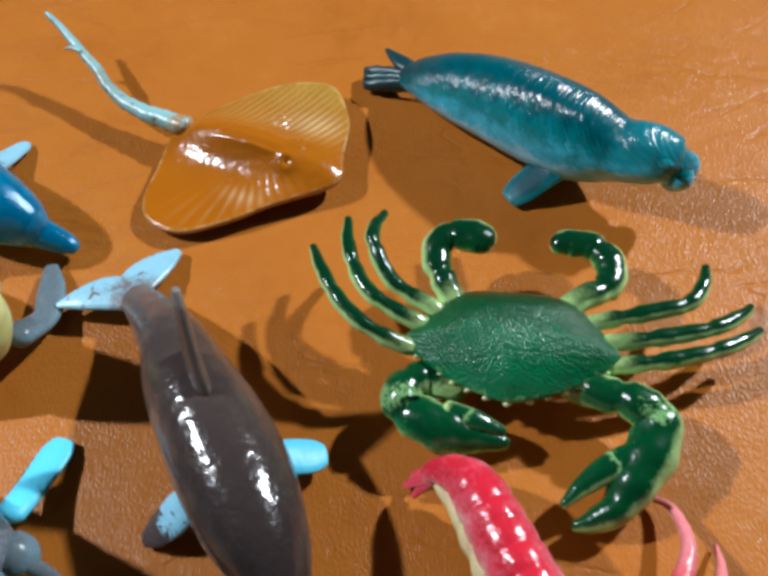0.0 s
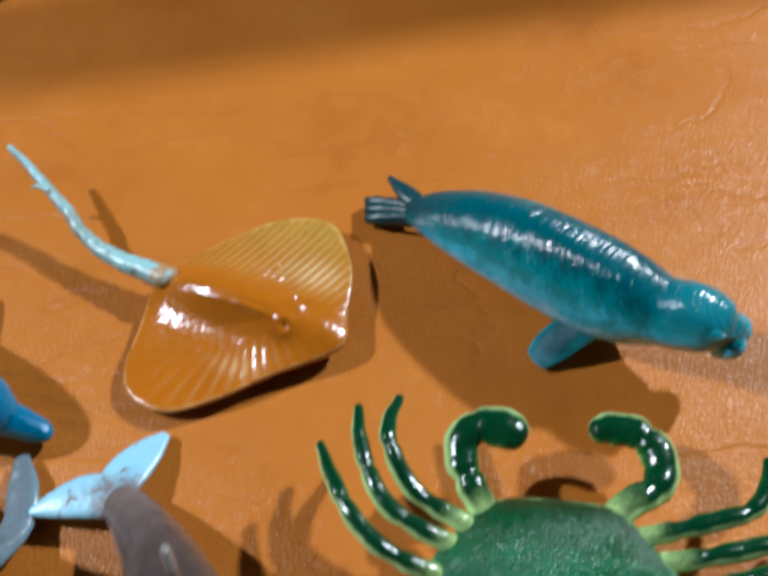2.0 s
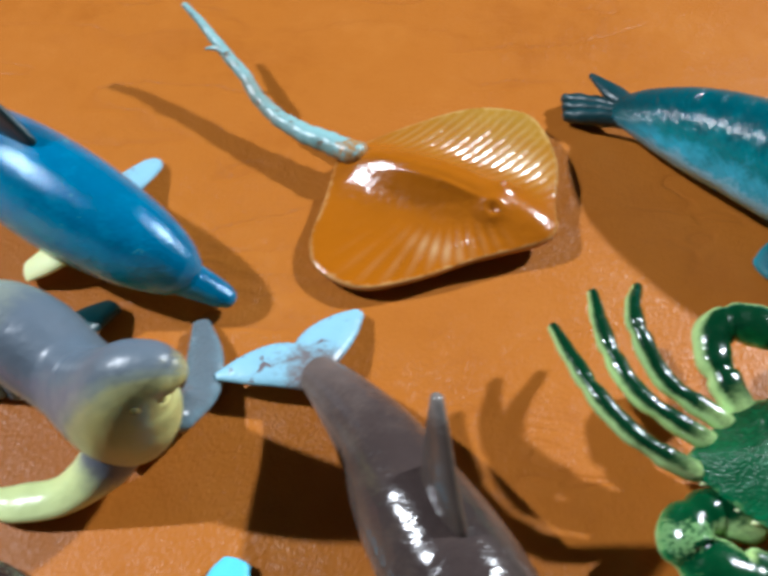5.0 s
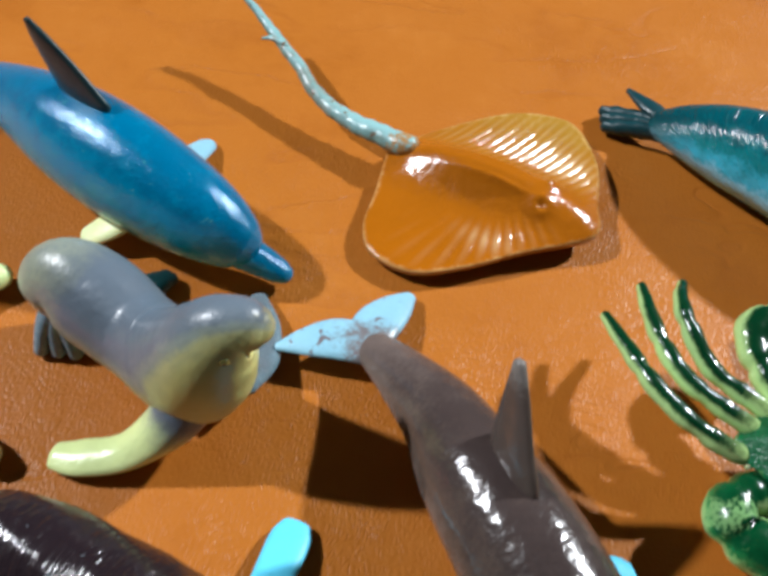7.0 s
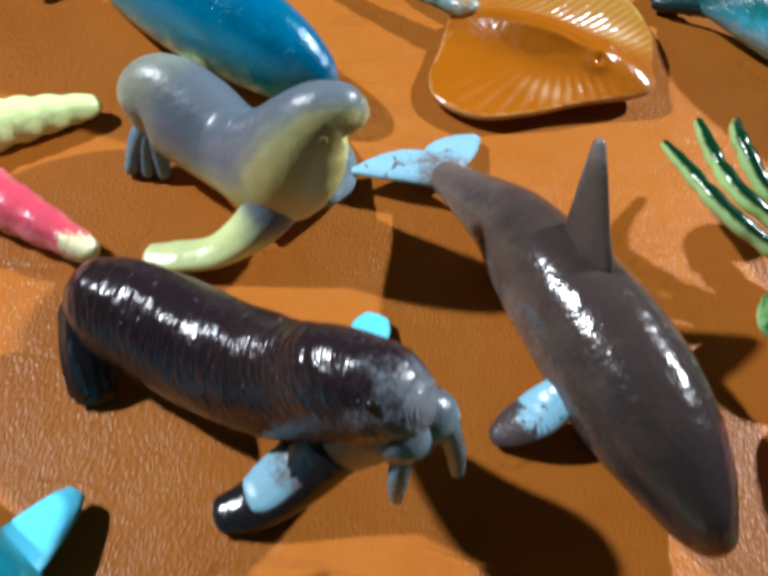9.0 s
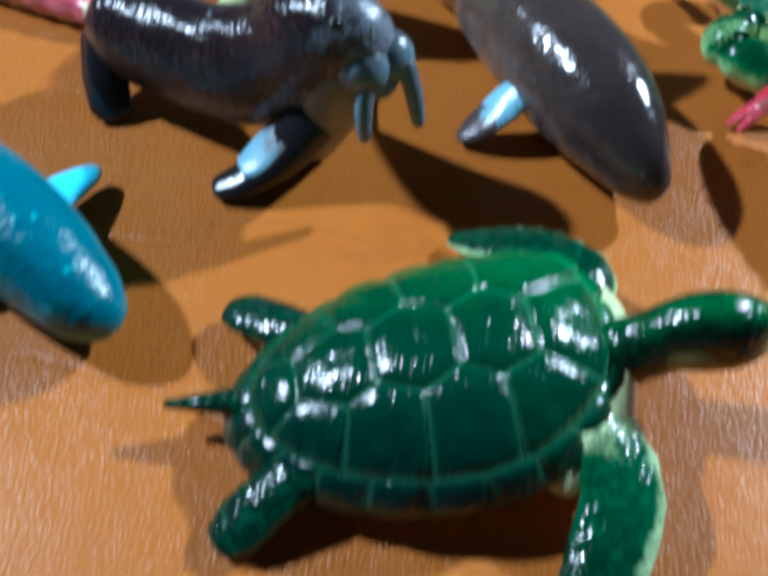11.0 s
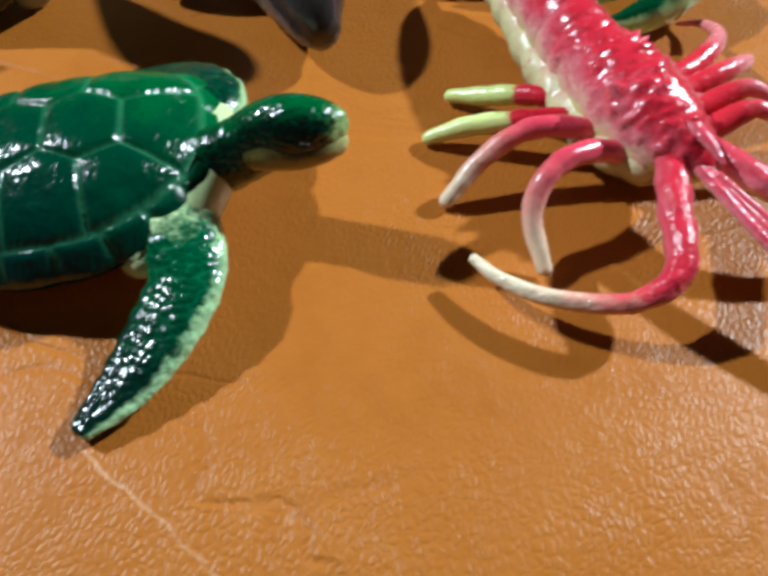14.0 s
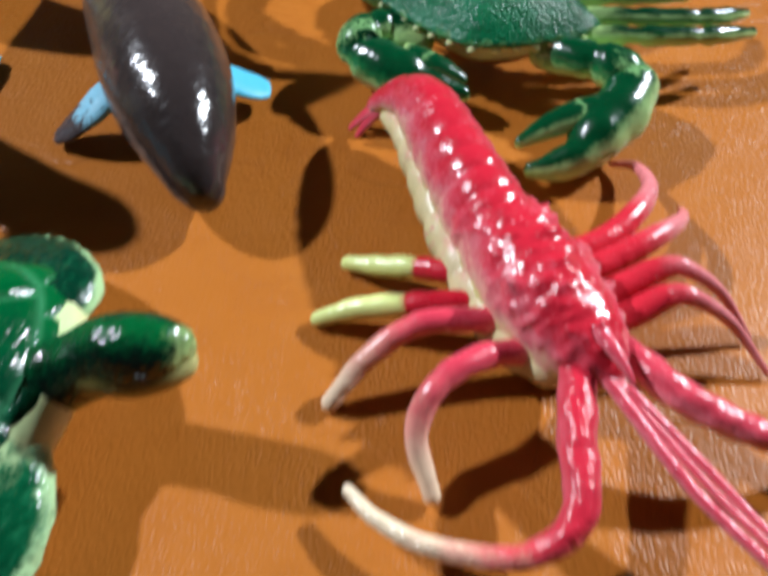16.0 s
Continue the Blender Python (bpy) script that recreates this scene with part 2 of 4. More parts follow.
RAY_TAIL = paint("ray_tail_paint", [(0.3, "4E645E"), (0.6, "6E928E"), (1.0, "86B0B2")], [([(0.0, 1.0), (0.12, 0.0)], "9C7442"), ([(0.3, 0.0), (0.5, 0.6), (0.7, 0.0)], "7E7868")], rough=0.32, flakes=("6E5A44", 0.2), jitter=0.5)
TEAL = paint("teal_paint", [(0.36, "90D2EC"), (0.54, "36AAC6"), (0.74, "007680"), (0.97, "004C56")], rough=0.2,
             along=[([(0.0, 0.7), (0.22, 0.0)], "06383E"), ([(0.72, 0.0), (0.95, 0.45)], "2E98A8")], grain=(700.0, 0.00008), strokes=(110.0, 9.0, 0.0005, 0.22))
TEAL_DARK = paint("dark_teal_paint", [(0.0, "052A30"), (1.0, "06363C")], rough=0.36)
BLUE = paint("metallic_blue_paint", [(0.2, "B8D8C4"), (0.36, "3F9CA4"), (0.52, "0A86A4"), (0.72, "0080AA"), (1.0, "006A94")], rough=0.17, grain=(1900.0, 0.00013), metal=0.12, jitter=0.3, flakes=("3F90A0", 0.04))
WHALE = paint("whale_teal_paint", [(0.2, "3FA2AC"), (0.5, "0C7888"), (1.0, "066274")], rough=0.33, grain=(420.0, 0.0004), jitter=0.35, flakes=("3F9CA8", 0.12))
BROWN = paint("brown_paint", [(0.2, "A0968E"), (0.42, "6C5F59"), (0.66, "52463F"), (1.0, "403634")], [([(0.0, 0.5), (0.35, 0.0)], "7A6C66"), ([(0.45, 0.0), (0.9, 0.8)], "2A2424")], rough=0.16, grain=(420.0, 0.0003))
BROWN_FIN = paint("brown_fin_paint", [(0.0, "4C423D"), (1.0, "50463F")], [([(0.8, 0.0), (1.0, 0.5)], "8A8682")], rough=0.22, grain=(500.0, 0.00016))
WALRUS = paint("dark_brown_paint", [(0.05, "7D8A90"), (0.22, "3A3236"), (0.5, "241D21"), (1.0, "221A1E")],
               along=[([(0.86, 0.0), (1.0, 0.6)], "8C98A4")], rough=0.17, flakes=("7A868E", 0.05), grain=(600.0, 0.00022), strokes=(80.0, 7.0, 0.00038, 0.1))
BLACK = paint("black_paint", [(0.0, "141416"), (1.0, "1C1C20")], rough=0.16)
BLUE_GREY = paint("blue_grey_paint", [(0.0, "6A8894"), (0.6, "66808C"), (1.0, "5A666E")], rough=0.26, grain=(500.0, 0.0003))
GREY = paint("grey_paint", [(0.14, "C6C27C"), (0.36, "B0B07C"), (0.52, "7E8880"), (0.68, "626E78"), (1.0, "5A6672")],
             along=[([(0.0, 0.9), (0.24, 0.0)], "A9AE8A"), ([(0.94, 0.0), (1.0, 0.7)], "B0AA6C")], rough=0.34, jitter=0.09, grain=(600.0, 0.00014))
LIME = paint("lime_cream_plastic", [(0.0, "C9DC92"), (1.0, "D6E8A4")], rough=0.35, milky=0.25)
DULL = paint("dull_chest_plastic", [(0.0, "6E705A"), (1.0, "7E806A")], rough=0.34, jitter=0.3, flakes=("3A3236", 0.1))
GREY_LIME = paint("flipper_grey_lime", [(0.0, "67727B"), (1.0, "5E6A76")], [([(0.3, 0.0), (0.52, 1.0)], "D2E29E")], rough=0.3, jitter=0.1)
RED = paint("red_paint", [(0.3, "CFCB84"), (0.48, "DCA698"), (0.66, "D06C76"), (0.82, "CC4454"), (0.97, "C02234")], rough=0.22, grain=(420.0, 0.00035), jitter=0.3, flakes=("D87884", 0.06))
RED_LEG = paint("leg_red_paint", [(0.0, "D87A86"), (0.5, "C92A3E"), (1.0, "C4182E")], [([(0.5, 0.0), (0.55, 1.0)], "D6E08C")], rough=0.28, jitter=0.08)
PINK_LEG = paint("leg_pink_paint", [(0.0, "E0A0A0"), (0.5, "D8606E"), (1.0, "CE3C50")], [([(0.45, 0.0), (1.0, 0.85)], "E6D9B8")], rough=0.25)
RED_ARM = paint("arm_red_paint", [(0.2, "DDB8A2"), (0.6, "D4707C"), (1.0, "C83C4E")], rough=0.24, grain=(600.0, 0.0004))
SCALLOP = paint("scalloped_belly_paint", [(0.1, "9C8E5C"), (0.45, "C2B886"), (0.75, "CDBE92"), (1.0, "CE9C88")], rough=0.34, jitter=0.4, grain=(420.0, 0.0004), flakes=("C47C78", 0.1))
RIGHT_LEG = paint("leg_red_to_pink_paint", [(0.0, "C85864"), (0.5, "C02838"), (1.0, "C22636")], [([(0.4, 0.0), (0.62, 0.85)], "D88488")], rough=0.25, jitter=0.12, grain=(600.0, 0.0003))
COLLAR = paint("collar_plastic", [(0.3, "DDDCA0"), (0.8, "D8DEA4"), (1.0, "C4D69C")], rough=0.25, jitter=0.15)
DARK_EYE = paint("eye_paint", [(0.0, "17140F"), (1.0, "1B1813")], rough=0.15)


# ---- shapes ----
def spline(rows, steps):
    """Catmull-Rom through the rows of numbers."""
    p = np.array(rows, float)
    p = np.vstack([2 * p[0] - p[1], p, 2 * p[-1] - p[-2]])
    out = []
    for i in range(1, len(p) - 2):
        for t in np.linspace(0, 1, steps, endpoint=False):
            a, b, c, d = p[i - 1:i + 3]
            out.append(0.5 * (2 * b + (c - a) * t + (2 * a - 5 * b + 4 * c - d) * t**2 + (3 * b - a - 3 * c + d) * t**3))
    out.append(p[-2])
    return np.array(out)


def loft(rows, around=20, steps=6, up=(0, 0, 1), swell=None, square=1.0):
    """A closed body swept through rows of x, y, z, half width and half height, with rounded ends.
    swell(u, angle) scales the section. Gives places, faces and the marks u (root to tip), v (belly to back)."""
    p = spline(rows, steps)
    p[:, 3:] = np.maximum(p[:, 3:], 0.002)
    ends = []
    for one, two in ((p[0], p[1]), (p[-1], p[-2])):
        way = one[:3] - two[:3]
        way /= np.linalg.norm(way) + 1e-9
        caps = []
        thin = min(one[3], one[4])
        slope = max(0.0, (min(two[3], two[4]) - thin) / (np.linalg.norm(one[:3] - two[:3]) + 1e-9))
        first = min(math.atan(slope), 1.1)
        for f in (0.25, 0.5, 0.75, 0.96):
            a = first + (math.pi / 2 - first) * f
            cap = one.copy()
            cap[:3] += way * thin * (math.sin(a) - math.sin(first)) / math.cos(first)
            cap[3:] *= math.cos(a) / math.cos(first)
            caps.append(cap)
        ends.append(caps)
    p = np.vstack([ends[0][::-1], p, ends[1]])
    tangent = np.gradient(p[:, :3], axis=0)
    tangent /= np.linalg.norm(tangent, axis=1)[:, None] + 1e-9
    side = np.cross(tangent, np.array(up, float))
    side /= np.linalg.norm(side, axis=1)[:, None] + 1e-9
    over = np.cross(side, tangent)
    m = len(p)
    far = np.r_[0, np.cumsum(np.linalg.norm(np.diff(p[:, :3], axis=0), axis=1))]
    far /= far[-1]
    verts, us, vs, ws = [], [], [], []
    for i in range(m):
        for k in range(around):
            a = 2 * math.pi * k / around
            c, s = math.cos(a), math.sin(a)
            c, s = math.copysign(abs(c)**square, c), math.copysign(abs(s)**square, s)
            f = swell(far[i], a) if swell else 1.0
            verts.append(p[i, :3] + f * (c * p[i, 3] * side[i] + s * p[i, 4] * over[i]))
            us.append(far[i])
            vs.append(0.5 + 0.5 * s)
            ws.append(0.5 + 0.5 * c)
    faces = []
    for i in range(m - 1):
        for k in range(around):
            b = (k + 1) % around
            faces.append((i * around + k, i * around + b, (i + 1) * around + b, (i + 1) * around + k))
    faces += [tuple(range(around - 1, -1, -1)), tuple((m - 1) * around + k for k in range(around))]
    return np.array(verts), faces, {"u": us, "v": vs, "w": ws}


def ball(centre, radii, turn=0.0, rings=12, around=18):
    verts, faces, vs = [], [], []
    c, s = math.cos(turn), math.sin(turn)
    for i in range(rings + 1):
        b = math.pi * i / rings - math.pi / 2
        for k in range(around):
            a = 2 * math.pi * k / around
            x, y, z = radii[0] * math.cos(b) * math.cos(a), radii[1] * math.cos(b) * math.sin(a), radii[2] * math.sin(b)
            verts.append((centre[0] + c * x - s * y, centre[1] + s * x + c * y, centre[2] + z))
            vs.append(0.5 + 0.5 * math.sin(b))
    for i in range(rings):
        for k in range(around):
            d = (k + 1) % around
            faces.append((i * around + k, i * around + d, (i + 1) * around + d, (i + 1) * around + k))
    return np.array(verts), faces, {"u": [0.5] * len(verts), "v": vs}


def disc(rings, around, place):
    """A closed two-sided body over a disc: place(r, angle, top) gives a point and its marks u, v, groove."""
    verts, faces, marks = [], [], {"u": [], "v": [], "groove": []}
    for top in (True, False):
        start = len(verts)
        for i in range(rings + 1):
            for k in range(around):
                point, u, v, g = place(i / rings, 2 * math.pi * k / around, top)
                verts.append(point)
                marks["u"].append(u), marks["v"].append(v), marks["groove"].append(g)
        for i in range(rings):
            for k in range(around):
                b = (k + 1) % around
                q = (start + i * around + k, start + (i + 1) * around + k, start + (i + 1) * around + b, start + i * around + b)
                faces.append(q if top else q[::-1])
    half = (rings + 1) * around
    for k in range(around):
        b = (k + 1) % around
        faces.append((rings * around + k, half + rings * around + k, half + rings * around + b, rings * around + b))
    return np.array(verts), faces, marks


def thing(name, x, y, label, category, group="sea animal toys on the leather"):
    ob = new(name)
    ob.empty_display_size = 0.01
    ob.location = (x * S, y * S, 0)
    return tagged(ob, label, category, group)


def part(name, shape, material, parent, label=""):
    """One mesh out of one shape, or of several that belong together, under a thing or a part."""
    shapes = shape if isinstance(shape, list) else [shape]
    base = parent
    while base.parent:
        base = base.parent
    verts, faces, marks = [], [], {"u": [], "v": [], "w": [], "groove": []}
    for v, f, m in shapes:
        n = len(verts)
        verts += [tuple(p) for p in (np.array(v) * S - np.array(base.location))]
        faces += [tuple(i + n for i in q) for q in f]
        for key in marks:
            marks[key] += list(m.get(key, [0.0] * len(v)))
    mesh = bpy.data.meshes.new(name)
    mesh.from_pydata(verts, [], faces)
    for key, values in marks.items():
        mesh.attributes.new(key, "FLOAT", "POINT").data.foreach_set("value", np.array(values, np.float32))
    bm = bmesh.new()
    bm.from_mesh(mesh)
    bmesh.ops.remove_doubles(bm, verts=bm.verts, dist=1e-6)
    bmesh.ops.recalc_face_normals(bm, faces=bm.faces)
    bm.to_mesh(mesh)
    bm.free()
    mesh.polygons.foreach_set("use_smooth", [True] * len(mesh.polygons))
    mesh.materials.append(material)
    ob = new(name, mesh)
    ob.parent = parent
    return tagged(ob, label) if label else ob


# ---- the leather and the room ----
def sheet(name, x0, x1, y0, y1, z, thick, cuts, wave, material, label):
    xs, ys = np.linspace(x0, x1, cuts), np.linspace(y0, y1, cuts)
    verts, faces = [], []
    for y in ys:
        for x in xs:
            edge = max(0.0, max(abs(x), abs(y)) - 0.6) * 0.3
            far = max(0.0, math.hypot(x, y - 0.1) - 0.22)
            front = max(0.0, 0.01 - y)  # the seat rolls off towards its front
            roll = 2.5 * front**2 if front < 0.045 else 0.00506 + 0.225 * (front - 0.045)
            verts.append((x, y, z - roll - edge**2 * 3 + wave * far * noise.noise(Vector((x * 4, y * 4, 0)))))
    n = len(verts)
    verts += [(x, y, z - thick) for y in (y0, y1) for x in (x0, x1)]
    for j in range(cuts - 1):
        for i in range(cuts - 1):
            a = j * cuts + i
            faces.append((a, a + 1, a + cuts + 1, a + cuts))
    faces.append(tuple(range(cuts)) [::-1] + (n, n + 1))
    faces.append(tuple(range(n - cuts, n)) + (n + 3, n + 2))
    faces.append(tuple(range(0, n, cuts)) + (n + 2, n))
    faces.append(tuple(range(cuts - 1, n, cuts))[::-1] + (n + 1, n + 3))
    faces.append((n, n + 2, n + 3, n + 1))
    mesh = bpy.data.meshes.new(name)
    mesh.from_pydata(verts, [], faces)
    mesh.polygons.foreach_set("use_smooth", [True] * len(mesh.polygons))
    mesh.materials.append(material)
    return tagged(new(name, mesh), label, "seat", kind="structure")


sheet("leather_seat", -0.8, 0.8, -0.7, 0.9, 0.0, 0.5, 241, 0.01, TAN, "worn tan orange leather seat with fine grain and creases")


def rail():
    """Low unseen rail, added behind the seat to cast a shadow across the leather."""
    ob = tagged(new("shade_rail"), "thin dark wooden rail added out of view to shade the leather seat", "rail")
    ob.location = (0.18, 0.37, 0.0)
    wood = paint("dark_wood", [(0.0, "3A2416"), (1.0, "4A2E1C")], rough=0.45)
    a, b = Vector((-0.4, 3.56, 2.0)), Vector((4.2, 4.09, 2.0))
    part("rail", loft([(*a, 0.15, 0.15), (*a.lerp(b, 0.5), 0.15, 0.15), (*b, 0.15, 0.15)], 16, 3), wood, ob)
    for p in (a, b):
        part("post", loft([(p.x, p.y, 0.0, 0.09, 0.09), (p.x, p.y, 1.0, 0.08, 0.08), (p.x, p.y, 1.95, 0.09, 0.09)], 16, 3, up=(1, 0, 0)), wood, ob)


rail()


def slab(name, centre, size, material, label):
    bm = bmesh.new()
    bmesh.ops.create_cube(bm, size=1.0)
    bmesh.ops.scale(bm, vec=size, verts=bm.verts)
    mesh = bpy.data.meshes.new(name)
    bm.to_mesh(mesh)
    bm.free()
    mesh.materials.append(material)
    ob = new(name, mesh)
    ob.location = centre
    return tagged(ob, label, "wall", kind="structure")


slab("floor", (0, 0, -0.55), (4.4, 4.4, 0.1), WALL, "plain grey floor round the leather seat")
slab("ceiling", (0, 0, 2.05), (4.4, 4.4, 0.1), WALL, "plain grey ceiling of a dim room")
for side, at, size in (("north", (0, 2.15, 0.775), (4.4, 0.1, 2.44)), ("south", (0, -2.15, 0.775), (4.4, 0.1, 2.44)),
                       ("east", (2.15, 0, 0.775), (0.1, 4.19, 2.44)), ("west", (-2.15, 0, 0.775), (0.1, 4.19, 2.44))):
    slab("wall_" + side, at, size, WALL, "plain grey wall of a dim room")


# ---- stingray ----
def stingray():
    toy = thing("toy_stingray", -0.3, 1.66, "orange-brown plastic stingray toy with ribbed wings and pale tail", "toy")
    fore, left = np.array((0.923, -0.383)), np.array((0.383, 0.923))
    root = np.array((-0.5, 1.735))
    near = [(0.0, 0.0), (0.012, -0.045), (0.03, -0.113), (0.05, -0.2), (0.095, -0.25), (0.181, -0.256), (0.263, -0.2), (0.342, -0.12), (0.431, -0.043), (0.45, 0.0)]
    far = [(0.43, 0.05), (0.393, 0.16), (0.318, 0.25), (0.248, 0.256), (0.173, 0.222), (0.097, 0.145), (0.03, 0.06), (0.0, 0.0)]
    rim = spline(near + far, 16)
    mid = np.array((0.22, 0.0))
    turn = np.unwrap(np.arctan2(*(rim - mid).T[::-1]))
    size = np.linalg.norm(rim - mid, axis=1)

    def place(r, a, top):
        a = turn[0] + a
        reach = np.interp(a, turn, size)
        s, w = mid + r * reach * np.array((math.cos(a), math.sin(a)))
        z = 0.02 + 0.05 * s + 0.01 * max(w, 0) - 0.01 * max(-w, 0)
        hump = 0.045 * math.exp(-(w / 0.05) ** 2) * math.exp(-((s - 0.2) / 0.2) ** 2)
        hump += 0.018 * math.exp(-(w / 0.13) ** 2)
        spread = min(1.0, max(0.0, (abs(w) - 0.045) / 0.05)) * (1 - r**8) * (1.0 if w > 0 else 0.8 * min(1.0, max(0.0, (r - 0.55) / 0.25)) * min(1.0, max(0.0, (s - 0.1) / 0.12)))
        beat = math.sin((s - 0.42 * w + 0.3 * w * w) * 2 * math.pi / 0.019) if w > 0 else math.sin(math.atan2(s - 0.24, 0.03 - w) * 46)
        ribs = 0.003 * spread * beat
        for e in (-0.03, 0.03):
            d = math.hypot(s - 0.335, w - e)
            hump += 0.014 * math.exp(-(d / 0.019) ** 2) - 0.016 * math.exp(-(d / 0.009) ** 2)
        hump += 0.006 * math.exp(-((abs(w) - 0.022) / 0.006) ** 2) * math.exp(-((s - 0.23) / 0.07) ** 2)
        edge = 1 - r**6
        if top:
            z += 0.007 + hump * edge + ribs
        else:
            z += hump * 0.6 * edge - 0.004
        at = root + s * fore + w * left
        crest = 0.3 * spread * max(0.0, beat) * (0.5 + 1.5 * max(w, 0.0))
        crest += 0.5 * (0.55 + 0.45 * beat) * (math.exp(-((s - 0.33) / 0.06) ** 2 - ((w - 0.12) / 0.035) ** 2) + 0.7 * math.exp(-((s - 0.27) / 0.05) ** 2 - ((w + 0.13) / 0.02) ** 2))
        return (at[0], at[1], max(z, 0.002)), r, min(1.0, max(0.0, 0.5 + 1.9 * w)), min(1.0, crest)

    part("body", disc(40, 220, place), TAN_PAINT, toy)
    tail = [(-0.46, 1.722, 0.06, 0.026, 0.022), (-0.53, 1.757, 0.056, 0.023, 0.02), (-0.6, 1.796, 0.056, 0.019, 0.017), (-0.66, 1.846, 0.066, 0.0155, 0.015),
            (-0.7, 1.9, 0.084, 0.0135, 0.013), (-0.75, 1.955, 0.102, 0.012, 0.011), (-0.8, 2.01, 0.122, 0.0095, 0.009), (-0.84, 2.046, 0.142, 0.007, 0.007)]
    t = part("tail", loft(tail, 14, 10, swell=lambda u, a: 1 + 0.09 * math.sin(u * 71) * math.sin(u * 29 + a)), RAY_TAIL, toy, "pale cyan tail with chipped paint")
    part("barb", loft([(-0.735, 1.94, 0.105, 0.008, 0.006), (-0.765, 1.955, 0.108, 0.007, 0.005), (-0.788, 1.962, 0.1, 0.003, 0.003)], 10), RAY_TAIL, t)


stingray()


# ---- teal seal ----
def seal():
    toy = thing("toy_seal", 0.32, 1.66, "teal plastic seal toy with pale blue belly and brushed fur", "toy")

    def fur(u, a):
        return 1 + 0.006 * math.sin(u * 190 + 9 * math.sin(a * 2)) * math.sin(u * 23 + a * 5) * (0.2 < u < 0.85) + 0.012 * math.sin(a * 7 + u * 9)

    def head(u, a):
        crease = -0.07 * math.exp(-((u - 0.80) / 0.035) ** 2) + 0.05 * math.exp(-((u - 0.88) / 0.03) ** 2) * max(0.0, math.sin(a))
        return fur(u, a) + crease - 0.08 * math.exp(-((u - 0.945) / 0.016) ** 2) * max(0.0, math.sin(a))

    body = part("body", loft([(0.06, 1.868, 0.055, 0.03, 0.03), (0.11, 1.838, 0.072, 0.056, 0.054), (0.18, 1.788, 0.09, 0.076, 0.081), (0.26, 1.727, 0.105, 0.088, 0.097), (0.35, 1.652, 0.114, 0.091, 0.106),
                              (0.43, 1.588, 0.122, 0.086, 0.101), (0.495, 1.545, 0.13, 0.072, 0.074), (0.542, 1.518, 0.143, 0.064, 0.064), (0.578, 1.502, 0.144, 0.058, 0.056), (0.602, 1.492, 0.135, 0.044, 0.042), (0.618, 1.486, 0.128, 0.034, 0.033)],
                             44, 14, swell=head), TEAL, toy)
    def pale(shape, share):
        shape[2]["v"] = [0.2 + share * v for v in shape[2]["v"]]
        return shape

    pads = [ball((0.606, 1.471, 0.124), (0.032, 0.031, 0.031), -0.6), ball((0.622, 1.499, 0.126), (0.032, 0.031, 0.031), -0.6), ball((0.608, 1.482, 0.106), (0.03, 0.036, 0.02), -0.6)]
    part("muzzle", [pale(one, 0.5) for one in pads], TEAL, body, "teal whisker pads and chin")
    part("brow", [pale(ball((0.566, 1.462, 0.174), (0.022, 0.012, 0.01), -0.5), 0.68), pale(ball((0.596, 1.52, 0.18), (0.022, 0.012, 0.01), -0.5), 0.68)], TEAL, body)
    part("front_flipper", loft([(0.40, 1.575, 0.07, 0.04, 0.024), (0.355, 1.555, 0.05, 0.04, 0.018), (0.315, 1.537, 0.027, 0.038, 0.013), (0.284, 1.517, 0.014, 0.027, 0.01)], 18, 8,
                               swell=lambda u, a: 1 + 0.07 * math.sin(a * 7) * u), TEAL, toy)
    part("front_flipper", loft([(0.43, 1.66, 0.08, 0.03, 0.02), (0.462, 1.71, 0.066, 0.028, 0.014), (0.49, 1.738, 0.056, 0.02, 0.01)], 16), PALE, toy)
    toes = [loft([(0.09, 1.85 + 0.4 * d, 0.052, 0.014, 0.022), (0.03, 1.878 + d, 0.038, 0.014, 0.02), (-0.02, 1.895 + 1.3 * d, 0.028, 0.014, 0.017), (-0.044, 1.904 + 1.4 * d, 0.022, 0.01, 0.013)], 12, swell=lambda u, a: 1 + 0.08 * math.sin(u * 30 + a * 3)) for d in (-0.015, 0.003, 0.02)]
    part("rear_flipper", toes, TEAL_DARK, toy, "dark ridged rear flipper")
    part("rear_flipper", loft([(0.08, 1.875, 0.06, 0.02, 0.016), (0.045, 1.915, 0.06, 0.022, 0.012), (0.008, 1.968, 0.055, 0.007, 0.006)], 14), TEAL_DARK, toy)
    part("eye", ball((0.556, 1.462, 0.166), (0.009, 0.007, 0.008)), DARK_EYE, body, "small dark eye")


seal()


